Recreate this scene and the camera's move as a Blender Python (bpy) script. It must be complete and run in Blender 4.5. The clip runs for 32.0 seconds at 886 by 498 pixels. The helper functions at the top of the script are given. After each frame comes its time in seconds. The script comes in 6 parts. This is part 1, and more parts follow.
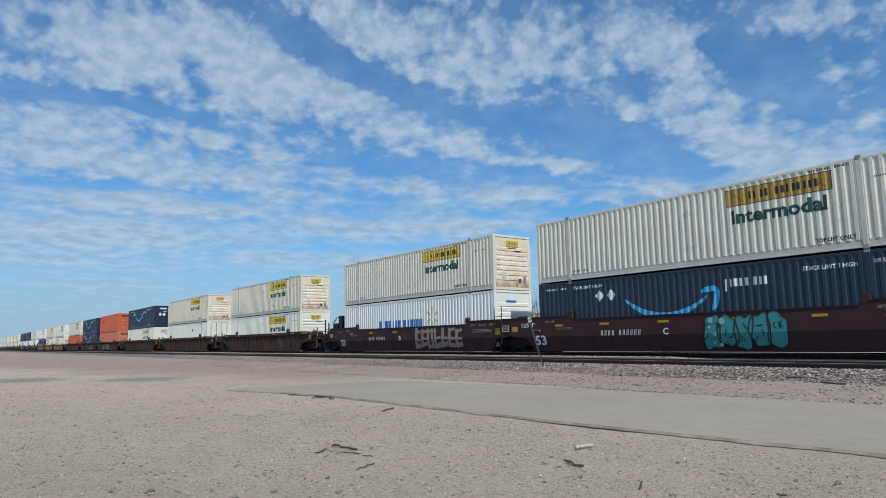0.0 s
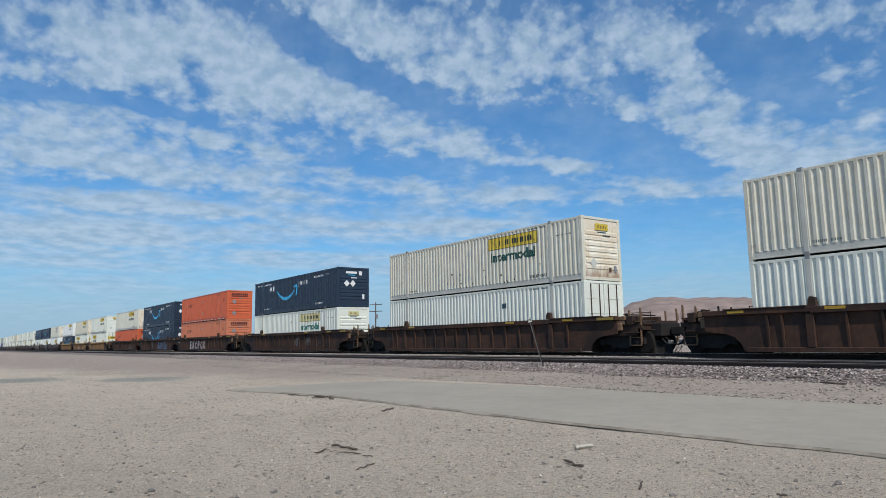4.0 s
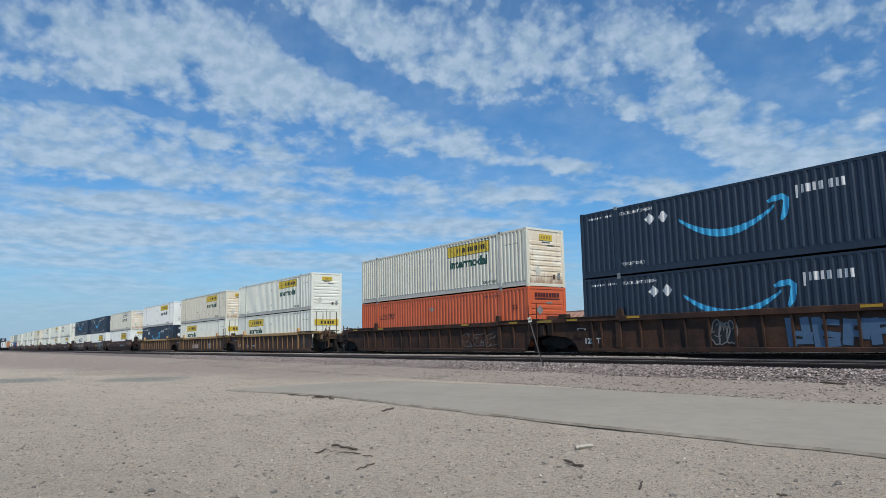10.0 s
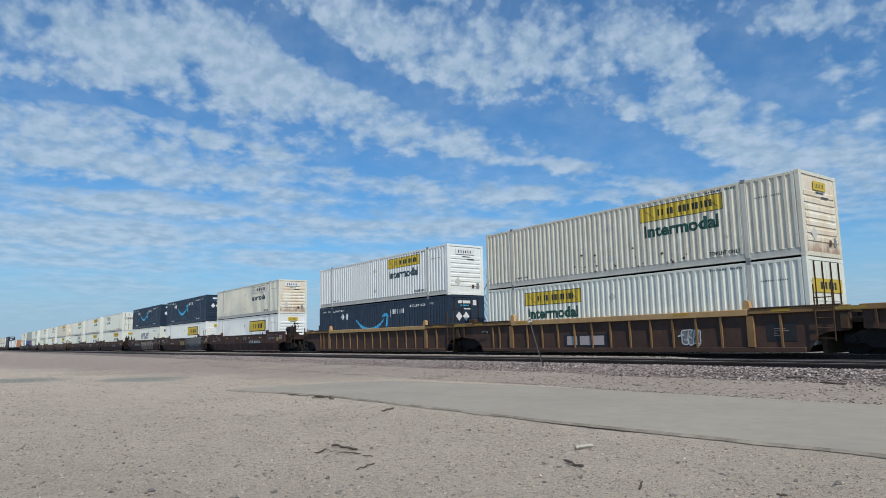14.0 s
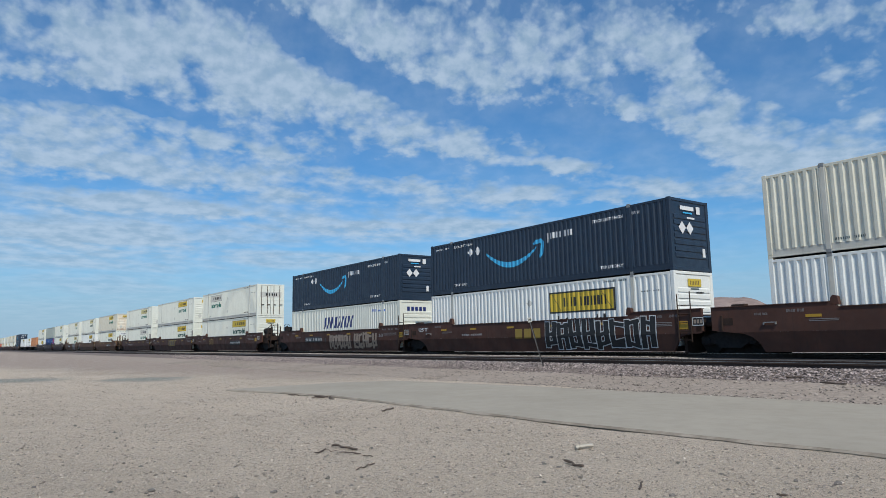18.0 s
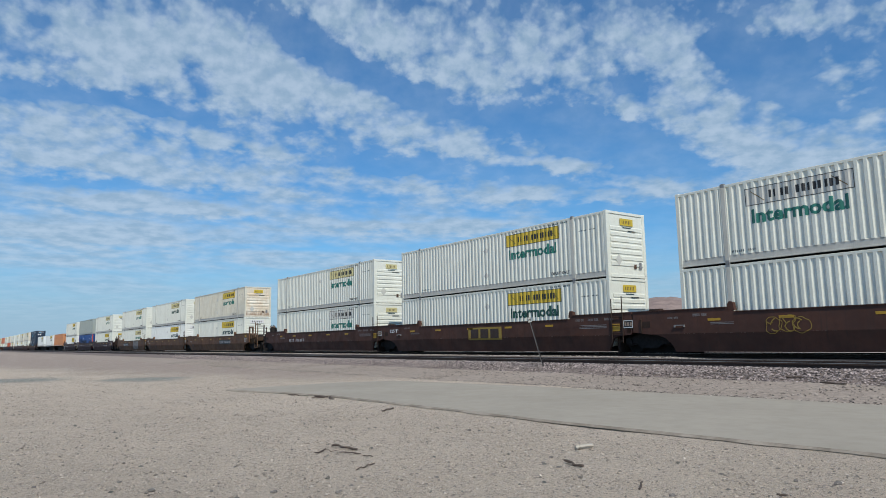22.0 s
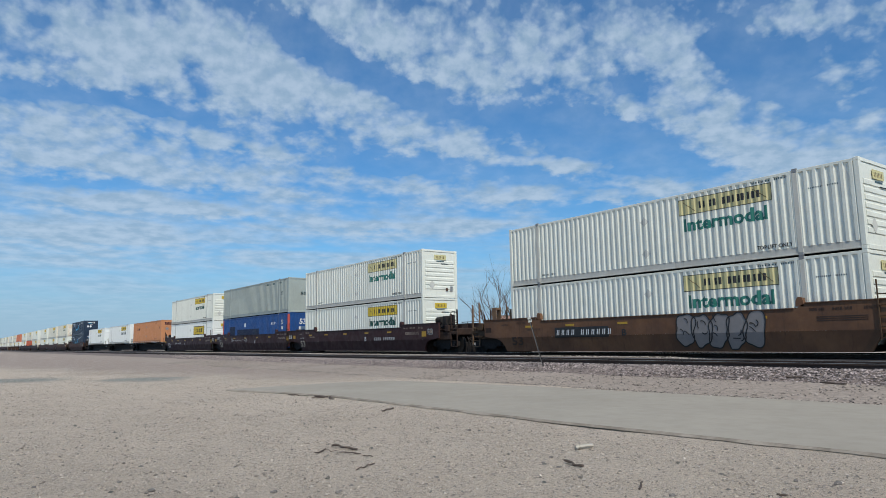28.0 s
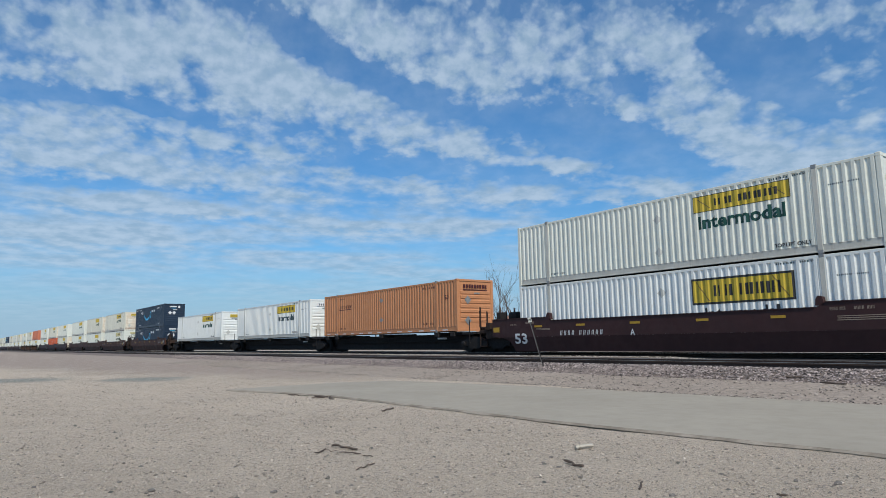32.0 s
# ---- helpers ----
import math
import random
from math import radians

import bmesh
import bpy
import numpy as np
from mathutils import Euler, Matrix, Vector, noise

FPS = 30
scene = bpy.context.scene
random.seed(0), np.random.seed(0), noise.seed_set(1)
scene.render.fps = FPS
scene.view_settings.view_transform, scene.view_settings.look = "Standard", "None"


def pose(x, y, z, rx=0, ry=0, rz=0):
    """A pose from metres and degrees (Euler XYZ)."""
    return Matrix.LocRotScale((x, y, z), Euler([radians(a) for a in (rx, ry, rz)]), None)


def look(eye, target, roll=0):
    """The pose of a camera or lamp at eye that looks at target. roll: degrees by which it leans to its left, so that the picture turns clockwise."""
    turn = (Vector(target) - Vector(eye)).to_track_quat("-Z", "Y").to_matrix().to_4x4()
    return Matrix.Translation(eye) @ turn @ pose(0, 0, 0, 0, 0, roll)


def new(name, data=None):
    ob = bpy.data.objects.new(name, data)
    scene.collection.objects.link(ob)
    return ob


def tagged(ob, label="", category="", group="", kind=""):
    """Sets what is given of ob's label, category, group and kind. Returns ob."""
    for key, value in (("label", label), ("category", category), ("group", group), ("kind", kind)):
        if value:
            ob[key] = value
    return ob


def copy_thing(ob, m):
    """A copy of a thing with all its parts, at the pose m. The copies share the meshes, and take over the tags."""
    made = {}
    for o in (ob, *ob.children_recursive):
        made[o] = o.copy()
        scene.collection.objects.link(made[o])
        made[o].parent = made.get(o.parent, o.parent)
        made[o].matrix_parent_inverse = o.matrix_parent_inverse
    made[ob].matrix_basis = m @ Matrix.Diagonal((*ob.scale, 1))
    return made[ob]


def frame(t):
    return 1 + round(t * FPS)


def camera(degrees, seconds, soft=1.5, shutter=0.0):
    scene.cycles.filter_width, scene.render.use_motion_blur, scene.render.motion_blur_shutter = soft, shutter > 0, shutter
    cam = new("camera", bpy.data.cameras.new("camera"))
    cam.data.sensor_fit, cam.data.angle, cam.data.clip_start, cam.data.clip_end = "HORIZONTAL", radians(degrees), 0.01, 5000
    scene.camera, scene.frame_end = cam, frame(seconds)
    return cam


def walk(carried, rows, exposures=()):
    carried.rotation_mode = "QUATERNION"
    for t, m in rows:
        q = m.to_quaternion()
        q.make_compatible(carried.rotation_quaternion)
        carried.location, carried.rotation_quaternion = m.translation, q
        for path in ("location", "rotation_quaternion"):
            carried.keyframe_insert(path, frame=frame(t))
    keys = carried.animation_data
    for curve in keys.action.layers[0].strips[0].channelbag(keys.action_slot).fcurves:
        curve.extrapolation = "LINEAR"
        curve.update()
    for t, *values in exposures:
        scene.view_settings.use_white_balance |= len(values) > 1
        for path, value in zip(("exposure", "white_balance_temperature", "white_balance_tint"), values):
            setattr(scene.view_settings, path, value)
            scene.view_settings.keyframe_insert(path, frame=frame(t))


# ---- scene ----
# ---- the camera ----
EYE = Vector((0.0, 0.0, 0.61))
YAW, PITCH, ROLL = radians(53.775), radians(7.802), -0.988
AIM = Vector((-math.sin(YAW) * math.cos(PITCH), math.cos(YAW) * math.cos(PITCH), math.sin(PITCH)))
cam = camera(66.68, 32.0, soft=0.65)
walk(cam, [(0, look(EYE, EYE + AIM * 10, ROLL)), (32, look(EYE, EYE + AIM * 10, ROLL))])

# plan: x runs along the track, y away from the camera, z = 0 on the rail heads
NEAR = 22.344            # near faces of the containers
TRACK = NEAR + 1.295     # middle of the train's track
SIDING = 16.9            # middle of the empty track
GROUND = -0.59           # sandy ground and foot of the slab
LOWER, UPPER = 0.278, 3.174
HALF = 8.077


def train_x(t):
    """How far the train has gone at t seconds."""
    return 13.1506 * t + 0.045702 * t * t


# ---- light ----
SUN = Vector((0.62, -0.21, 0.76)).normalized()
elevation, azimuth = math.asin(SUN.z), math.atan2(SUN.x, SUN.y)
sun = new("sun", bpy.data.lights.new("sun", "SUN"))
sun.data.energy, sun.data.angle, sun.data.color = 3.6, radians(0.53), (1.0, 0.945, 0.85)
sun.matrix_world = look((60, -30, 80), Vector((60, -30, 80)) - SUN)
scene.view_settings.exposure = 0.0


class Net:
    """A few lines to wire shader nodes."""

    def __init__(self, tree):
        self.tree = tree

    def node(self, kind, **sets):
        n = self.tree.nodes.new(kind)
        for key, value in sets.items():
            setattr(n, key, value)
        return n

    def put(self, socket, value):
        if hasattr(value, "is_output"):
            self.tree.links.new(value, socket)
        else:
            socket.default_value = value

    def math(self, op, a, b=0.0, c=0.0, clamp=False):
        n = self.node("ShaderNodeMath", operation=op, use_clamp=clamp)
        for i, v in enumerate((a, b, c)):
            self.put(n.inputs[i], v)
        return n.outputs[0]

    def vec(self, op, a, b=(0, 0, 0)):
        n = self.node("ShaderNodeVectorMath", operation=op)
        self.put(n.inputs[0], a)
        self.put(n.inputs[1], b)
        return n.outputs["Value"] if op in ("LENGTH", "DOT_PRODUCT", "DISTANCE") else n.outputs[0]

    def noise(self, where, scale, detail=4.0, rough=0.55, warp=0.0):
        n = self.node("ShaderNodeTexNoise")
        self.put(n.inputs["Vector"], where)
        n.inputs["Scale"].default_value, n.inputs["Detail"].default_value = scale, detail
        n.inputs["Roughness"].default_value, n.inputs["Distortion"].default_value = rough, warp
        return n.outputs["Fac"]

    def ramp(self, value, low, high, a=0.0, b=1.0, smooth=True):
        n = self.node("ShaderNodeMapRange", interpolation_type="SMOOTHSTEP" if smooth else "LINEAR")
        for i, v in enumerate((value, low, high, a, b)):
            self.put(n.inputs[i], v)
        return n.outputs[0]

    def mix(self, how, a, b, blend="MIX"):
        n = self.node("ShaderNodeMix", data_type="RGBA", blend_type=blend)
        self.put(n.inputs[0], how)
        self.put(n.inputs[6], a)
        self.put(n.inputs[7], b)
        return n.outputs[2]


world = bpy.data.worlds.new("sky")
scene.world = world
world.use_nodes = True
net = Net(world.node_tree)
sky = net.node("ShaderNodeTexSky", sky_type="NISHITA", sun_disc=False, sun_elevation=elevation, sun_rotation=azimuth, air_density=1.0, dust_density=0.5, ozone_density=3.0)
back = world.node_tree.nodes["Background"]
way = net.node("ShaderNodeTexCoord").outputs["Generated"]
axes = net.node("ShaderNodeSeparateXYZ")
net.put(axes.inputs[0], way)
wx, wy, wz = axes.outputs
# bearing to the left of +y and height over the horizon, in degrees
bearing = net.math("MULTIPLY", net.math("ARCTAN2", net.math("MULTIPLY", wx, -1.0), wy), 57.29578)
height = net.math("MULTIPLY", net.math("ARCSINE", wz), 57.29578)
# a level sheet of broken cloud: where the ray would meet it
rise = net.math("ADD", net.math("MAXIMUM", wz, 0.0), 0.045)
flat = net.node("ShaderNodeCombineXYZ")
net.put(flat.inputs[0], net.math("DIVIDE", wx, rise))
net.put(flat.inputs[1], net.math("DIVIDE", wy, rise))
sheet = flat.outputs[0]
swell = net.noise(sheet, 0.8, 4, 0.5, 0.2)
# cells of cloud keep most of their thickness towards the horizon
plump = net.node("ShaderNodeCombineXYZ")
net.put(plump.inputs[0], net.math("MULTIPLY", bearing, 0.30))
net.put(plump.inputs[1], net.math("MULTIPLY", net.math("LOGARITHM", net.math("ADD", net.math("MAXIMUM", height, 0.0), 1.0), 2.71828), 9.0))
cells_at = plump.outputs[0]
puff = net.noise(cells_at, 0.7, 5, 0.52, 0.1)
curd = net.noise(cells_at, 2.1, 4, 0.52, 0.0)
stir = net.node("ShaderNodeTexNoise")
stir.inputs["Scale"].default_value, stir.inputs["Detail"].default_value = 1.6, 4.0
net.put(stir.inputs["Vector"], cells_at)


def cloudlets(scale, warp):
    """Rounded small heads of cloud, side by side: 0.5 in their middles, less in the blue seams."""
    n = net.node("ShaderNodeTexVoronoi", feature="SMOOTH_F1")
    for key, value in (("Scale", scale), ("Detail", 2.0), ("Roughness", 0.5), ("Smoothness", 0.5)):
        n.inputs[key].default_value = value
    net.put(n.inputs["Vector"], net.vec("ADD", cells_at, net.vec("MULTIPLY", stir.outputs["Color"], (warp, warp, warp))))
    return net.math("SUBTRACT", 0.5, n.outputs["Distance"])


heads = net.math("MULTIPLY_ADD", cloudlets(1.1, 0.6), 0.6, net.math("MULTIPLY", cloudlets(2.5, 0.35), 0.4))
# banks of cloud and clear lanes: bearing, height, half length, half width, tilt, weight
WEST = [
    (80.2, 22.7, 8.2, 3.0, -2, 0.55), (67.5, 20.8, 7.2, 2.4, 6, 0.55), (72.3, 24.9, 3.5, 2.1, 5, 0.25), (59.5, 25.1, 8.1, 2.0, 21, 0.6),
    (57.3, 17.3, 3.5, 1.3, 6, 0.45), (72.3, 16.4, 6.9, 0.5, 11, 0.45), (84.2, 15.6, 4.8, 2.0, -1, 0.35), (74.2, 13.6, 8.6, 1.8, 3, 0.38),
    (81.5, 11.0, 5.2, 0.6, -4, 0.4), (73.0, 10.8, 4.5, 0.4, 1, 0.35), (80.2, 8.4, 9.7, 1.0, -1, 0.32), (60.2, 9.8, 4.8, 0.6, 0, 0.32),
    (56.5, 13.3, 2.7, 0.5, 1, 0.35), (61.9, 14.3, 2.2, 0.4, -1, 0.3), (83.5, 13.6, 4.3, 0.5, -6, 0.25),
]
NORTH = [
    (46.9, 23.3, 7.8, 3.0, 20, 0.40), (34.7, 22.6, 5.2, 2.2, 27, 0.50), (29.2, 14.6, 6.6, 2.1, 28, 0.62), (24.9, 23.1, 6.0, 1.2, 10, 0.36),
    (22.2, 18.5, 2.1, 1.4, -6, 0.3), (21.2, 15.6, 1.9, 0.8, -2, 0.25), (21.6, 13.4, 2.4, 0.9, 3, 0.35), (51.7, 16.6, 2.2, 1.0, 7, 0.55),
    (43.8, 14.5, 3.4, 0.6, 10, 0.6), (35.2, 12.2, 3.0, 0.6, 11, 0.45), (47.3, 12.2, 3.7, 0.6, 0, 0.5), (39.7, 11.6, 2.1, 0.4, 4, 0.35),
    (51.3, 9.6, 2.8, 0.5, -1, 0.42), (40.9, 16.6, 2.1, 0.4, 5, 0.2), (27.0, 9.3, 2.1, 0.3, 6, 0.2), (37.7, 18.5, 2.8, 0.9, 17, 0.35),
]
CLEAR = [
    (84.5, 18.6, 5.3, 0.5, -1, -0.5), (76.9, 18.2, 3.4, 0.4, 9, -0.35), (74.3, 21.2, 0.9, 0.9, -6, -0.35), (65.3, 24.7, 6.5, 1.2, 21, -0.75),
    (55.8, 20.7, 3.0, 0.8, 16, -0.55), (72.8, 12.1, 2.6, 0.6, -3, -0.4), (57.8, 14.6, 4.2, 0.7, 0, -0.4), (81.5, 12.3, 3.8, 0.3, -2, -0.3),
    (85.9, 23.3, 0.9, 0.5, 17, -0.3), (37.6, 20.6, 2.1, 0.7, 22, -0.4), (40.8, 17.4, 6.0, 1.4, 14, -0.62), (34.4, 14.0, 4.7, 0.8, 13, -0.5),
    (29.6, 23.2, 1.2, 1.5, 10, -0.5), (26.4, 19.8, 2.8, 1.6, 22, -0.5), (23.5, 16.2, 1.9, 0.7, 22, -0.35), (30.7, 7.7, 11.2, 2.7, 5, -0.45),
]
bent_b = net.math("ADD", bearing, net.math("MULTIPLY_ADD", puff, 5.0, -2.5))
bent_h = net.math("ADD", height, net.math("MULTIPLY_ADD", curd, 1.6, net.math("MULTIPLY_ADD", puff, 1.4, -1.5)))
mottle = net.math("MULTIPLY_ADD", heads, 0.95, net.math("MULTIPLY_ADD", puff, 0.6, net.math("MULTIPLY_ADD", curd, 0.45, -0.525)))
# low in the sky the cells draw out into long flat streaks
drawn = net.node("ShaderNodeCombineXYZ")
net.put(drawn.inputs[0], net.math("MULTIPLY", bearing, 0.13))
net.put(drawn.inputs[1], net.math("MULTIPLY_ADD", height, 0.95, net.math("MULTIPLY", bearing, -0.05)))
streaks = net.math("MULTIPLY_ADD", net.noise(drawn.outputs[0], 0.8, 5, 0.52, 0.35), 1.8, -0.9)
low = net.ramp(height, 17.0, 8.0, 0.0, 0.8)
density = net.math("MULTIPLY_ADD", streaks, low, net.math("MULTIPLY", mottle, net.math("SUBTRACT", 1.0, low)))
density = net.math("ADD", density, net.math("MULTIPLY_ADD", swell, 0.3, 0.20))
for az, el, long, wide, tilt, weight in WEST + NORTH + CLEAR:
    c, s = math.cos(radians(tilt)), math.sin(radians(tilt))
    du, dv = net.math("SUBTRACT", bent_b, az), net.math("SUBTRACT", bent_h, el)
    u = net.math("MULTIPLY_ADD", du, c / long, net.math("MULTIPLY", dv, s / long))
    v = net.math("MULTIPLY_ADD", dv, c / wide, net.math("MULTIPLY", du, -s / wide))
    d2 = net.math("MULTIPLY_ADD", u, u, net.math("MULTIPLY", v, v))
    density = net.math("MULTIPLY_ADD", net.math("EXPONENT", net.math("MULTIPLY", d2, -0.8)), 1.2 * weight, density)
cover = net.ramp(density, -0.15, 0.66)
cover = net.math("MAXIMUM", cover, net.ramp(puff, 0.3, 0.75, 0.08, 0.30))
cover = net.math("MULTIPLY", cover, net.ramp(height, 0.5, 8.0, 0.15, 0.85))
tint = net.mix(1.0, sky.outputs[0], (0.375, 0.78, 1.05, 1.0), "MULTIPLY")
# the haze near the horizon is thin and pale blue
tint = net.mix(net.ramp(height, 10.0, 0.0, 0.0, 0.9), tint, (2.9, 4.15, 5.5, 1.0))
lit = net.mix(net.ramp(curd, 0.3, 0.7), (2.72, 3.88, 5.1, 1.0), (4.12, 5.15, 6.3, 1.0))
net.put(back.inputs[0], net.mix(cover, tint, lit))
back.inputs[1].default_value = 0.115

# ---- materials ----
MATS = {}


def rgb(c):
    return (*c, 1.0)


def surface(name, base, other=None, rough=0.6, metal=0.0, scale=6.0, spread=0.5, streak=0.0, dirt=(0.2, 0.15, 0.1), bump=0.0,
            bump_scale=60.0, rust=0.0, vary=0.0, gloss=0.5, scorch=0.0):
    """A painted or mineral surface: two scales of variation, dirt that ran down, rust blooms and fine relief."""
    if name in MATS:
        return MATS[name]
    m = MATS[name] = bpy.data.materials.new(name)
    m.use_nodes = True
    net = Net(m.node_tree)
    bsdf = m.node_tree.nodes["Principled BSDF"]
    where = net.node("ShaderNodeTexCoord").outputs["Object"]
    other = other or tuple(0.8 * v for v in base)
    patch = net.ramp(net.noise(where, scale, 6, 0.62), 0.5 - spread / 2, 0.5 + spread / 2)
    colour = net.mix(patch, rgb(base), rgb(other))
    fine = net.noise(where, scale * 9, 3, 0.6)
    colour = net.mix(net.ramp(fine, 0.35, 0.75, 0.0, 0.35), colour, rgb(tuple(0.72 * v for v in base)))
    if streak:
        down = net.vec("MULTIPLY", where, (9.0, 9.0, 0.45))
        runs = net.ramp(net.noise(down, 1.0, 5, 0.65), 0.52, 0.78, 0.0, streak)
        colour = net.mix(runs, colour, rgb(dirt))
    if rust:
        spots = net.ramp(net.noise(where, 2.6, 7, 0.72, 0.4), 0.62, 0.72, 0.0, rust)
        colour = net.mix(spots, colour, rgb((0.13, 0.05, 0.02)))
    if scorch:
        # rust that has crept up from the sill in uneven tongues
        up = net.node("ShaderNodeSeparateXYZ")
        net.put(up.inputs[0], where)
        tongue = net.math("MULTIPLY_ADD", net.noise(net.vec("MULTIPLY", where, (1.0, 1.0, 0.3)), 3.5, 6, 0.7), 1.7, net.math("MULTIPLY", up.outputs[2], -0.9))
        colour = net.mix(net.ramp(tongue, 0.25, 0.75, 0.0, scorch), colour, rgb((0.22, 0.11, 0.055)))
    if vary:
        chance = net.node("ShaderNodeObjectInfo").outputs["Random"]
        colour = net.mix(net.math("MULTIPLY", chance, vary), colour, rgb(tuple(0.55 * v for v in base)))
    net.put(bsdf.inputs["Base Color"], colour)
    net.put(bsdf.inputs["Roughness"], net.ramp(net.noise(where, scale * 3, 3), 0.3, 0.7, max(0.05, rough - 0.12), min(1.0, rough + 0.12)))
    bsdf.inputs["Metallic"].default_value = metal
    bsdf.inputs["Specular IOR Level"].default_value = gloss
    if bump:
        b = net.node("ShaderNodeBump")
        b.inputs["Strength"].default_value, b.inputs["Distance"].default_value = bump, 0.02
        net.put(b.inputs["Height"], net.noise(where, bump_scale, 4, 0.65))
        net.put(bsdf.inputs["Normal"], b.outputs[0])
    return m


def plain(name, base, rough=0.6, metal=0.0):
    return surface(name, base, rough=rough, metal=metal, scale=3.0, spread=0.8)


CREAM = surface("aged_white_paint", (0.71, 0.70, 0.59), (0.62, 0.60, 0.49), 0.55, streak=0.35, dirt=(0.36, 0.31, 0.22), rust=0.25, scale=1.2)
PALE = surface("grey_white_paint", (0.77, 0.785, 0.69), (0.69, 0.70, 0.605), 0.5, streak=0.25, dirt=(0.40, 0.37, 0.30), scale=1.2)
WHITE = surface("clean_white_paint", (0.81, 0.825, 0.78), (0.745, 0.76, 0.71), 0.42, streak=0.12, dirt=(0.45, 0.43, 0.38), scale=1.5)
SOILED = surface("soiled_white_paint", (0.69, 0.67, 0.56), (0.61, 0.57, 0.45), 0.6, streak=0.5, dirt=(0.33, 0.24, 0.14), rust=0.6, scale=1.6)
NAVY = surface("navy_paint", (0.012, 0.026, 0.048), (0.016, 0.032, 0.058), 0.45, streak=0.2, dirt=(0.06, 0.065, 0.075), scale=1.0)
ORANGE = surface("orange_paint", (0.62, 0.125, 0.045), (0.52, 0.10, 0.035), 0.5, streak=0.25, dirt=(0.34, 0.12, 0.07), scale=1.0)
FADED_ORANGE = surface("faded_orange_paint", (0.60, 0.20, 0.10), (0.52, 0.16, 0.08), 0.6, streak=0.25, dirt=(0.36, 0.18, 0.12), scale=1.0)
TAN_ORANGE = surface("tan_orange_paint", (0.56, 0.25, 0.11), (0.50, 0.21, 0.09), 0.6, streak=0.2, dirt=(0.36, 0.2, 0.12), scale=1.0)
GREY = surface("silver_grey_paint", (0.37, 0.41, 0.37), (0.31, 0.345, 0.31), 0.5, streak=0.3, dirt=(0.22, 0.22, 0.2), scale=1.0)
BLUE = surface("blue_paint", (0.014, 0.072, 0.24), (0.012, 0.056, 0.19), 0.5, streak=0.3, dirt=(0.04, 0.06, 0.14), scale=1.0)
RED = plain("red_paint", (0.55, 0.09, 0.07))
OX = surface("brown_red_paint", (0.100, 0.046, 0.032), (0.066, 0.034, 0.026), 0.7, gloss=0.25, streak=0.55, dirt=(0.042, 0.03, 0.026), rust=0.5, scale=0.8, spread=0.35)
MAROON = surface("dark_maroon_paint", (0.058, 0.026, 0.025), (0.042, 0.020, 0.020), 0.6, gloss=0.25, streak=0.3, dirt=(0.03, 0.02, 0.02), scale=1.0)
RUSTY = surface("rusty_brown_paint", (0.040, 0.025, 0.020), (0.092, 0.046, 0.028), 0.8, gloss=0.25, streak=0.6, dirt=(0.028, 0.021, 0.019), rust=0.7, scale=0.9, spread=0.3)
MUSTARD = surface("mustard_paint", (0.185, 0.095, 0.050), (0.110, 0.058, 0.036), 0.7, gloss=0.25, streak=0.6, dirt=(0.052, 0.036, 0.027), rust=0.5, scale=0.9, spread=0.35)
PANEL = surface("grimy_brown_panel", (0.105, 0.060, 0.042), (0.070, 0.042, 0.032), 0.75, gloss=0.25, streak=0.45, dirt=(0.045, 0.032, 0.026), rust=0.4, scale=0.9, spread=0.4)
SILL_GOLD = surface("pale_mustard_paint", (0.56, 0.35, 0.15), (0.42, 0.25, 0.105), 0.65, streak=0.4, dirt=(0.12, 0.08, 0.05), scale=1.4)
BLACK = surface("grimy_black_steel", (0.021, 0.019, 0.018), (0.030, 0.026, 0.024), 0.8, streak=0.2, dirt=(0.025, 0.021, 0.018), scale=3.0, gloss=0.2)
WHEEL = surface("worn_wheel_steel", (0.020, 0.018, 0.016), (0.014, 0.013, 0.012), 0.8, 0.0, scale=4.0, gloss=0.2)
TREAD = plain("bright_rail_steel", (0.55, 0.54, 0.52), 0.28, 1.0)
RAILSIDE = surface("rusted_rail_steel", (0.055, 0.034, 0.024), (0.035, 0.024, 0.02), 0.8, scale=4.0)
BUTT = surface("stained_cream_paint", (0.80, 0.76, 0.64), (0.66, 0.54, 0.38), 0.6, streak=0.6, dirt=(0.40, 0.25, 0.12), rust=0.8, scale=1.4, spread=0.4, scorch=0.7)
DRAB = surface("dull_frame_paint", (0.60, 0.59, 0.52), (0.48, 0.465, 0.40), 0.6, streak=0.4, dirt=(0.26, 0.23, 0.19), rust=0.2, scale=1.4)
SOOTY = surface("sooty_brown_steel", (0.030, 0.019, 0.015), (0.050, 0.028, 0.018), 0.8, streak=0.4, dirt=(0.02, 0.016, 0.014), rust=0.3, scale=2.0, gloss=0.3)
RIB_GOLD = surface("weathered_mustard_steel", (0.30, 0.175, 0.075), (0.20, 0.115, 0.052), 0.7, gloss=0.25, streak=0.5, dirt=(0.07, 0.045, 0.03), rust=0.5, scale=1.2, spread=0.4)
RUST_TAN = surface("sun_bleached_rusty_steel", (0.23, 0.145, 0.085), (0.13, 0.075, 0.045), 0.8, streak=0.5, dirt=(0.05, 0.032, 0.022), rust=0.5, scale=2.4, gloss=0.3)
TARNISH = surface("sooty_mustard_steel", (0.085, 0.050, 0.026), (0.055, 0.034, 0.020), 0.8, streak=0.5, dirt=(0.03, 0.022, 0.016), rust=0.4, scale=2.0, gloss=0.3)
GALV = surface("galvanised_steel", (0.35, 0.35, 0.34), (0.26, 0.26, 0.25), 0.5, 0.5, scale=8.0)
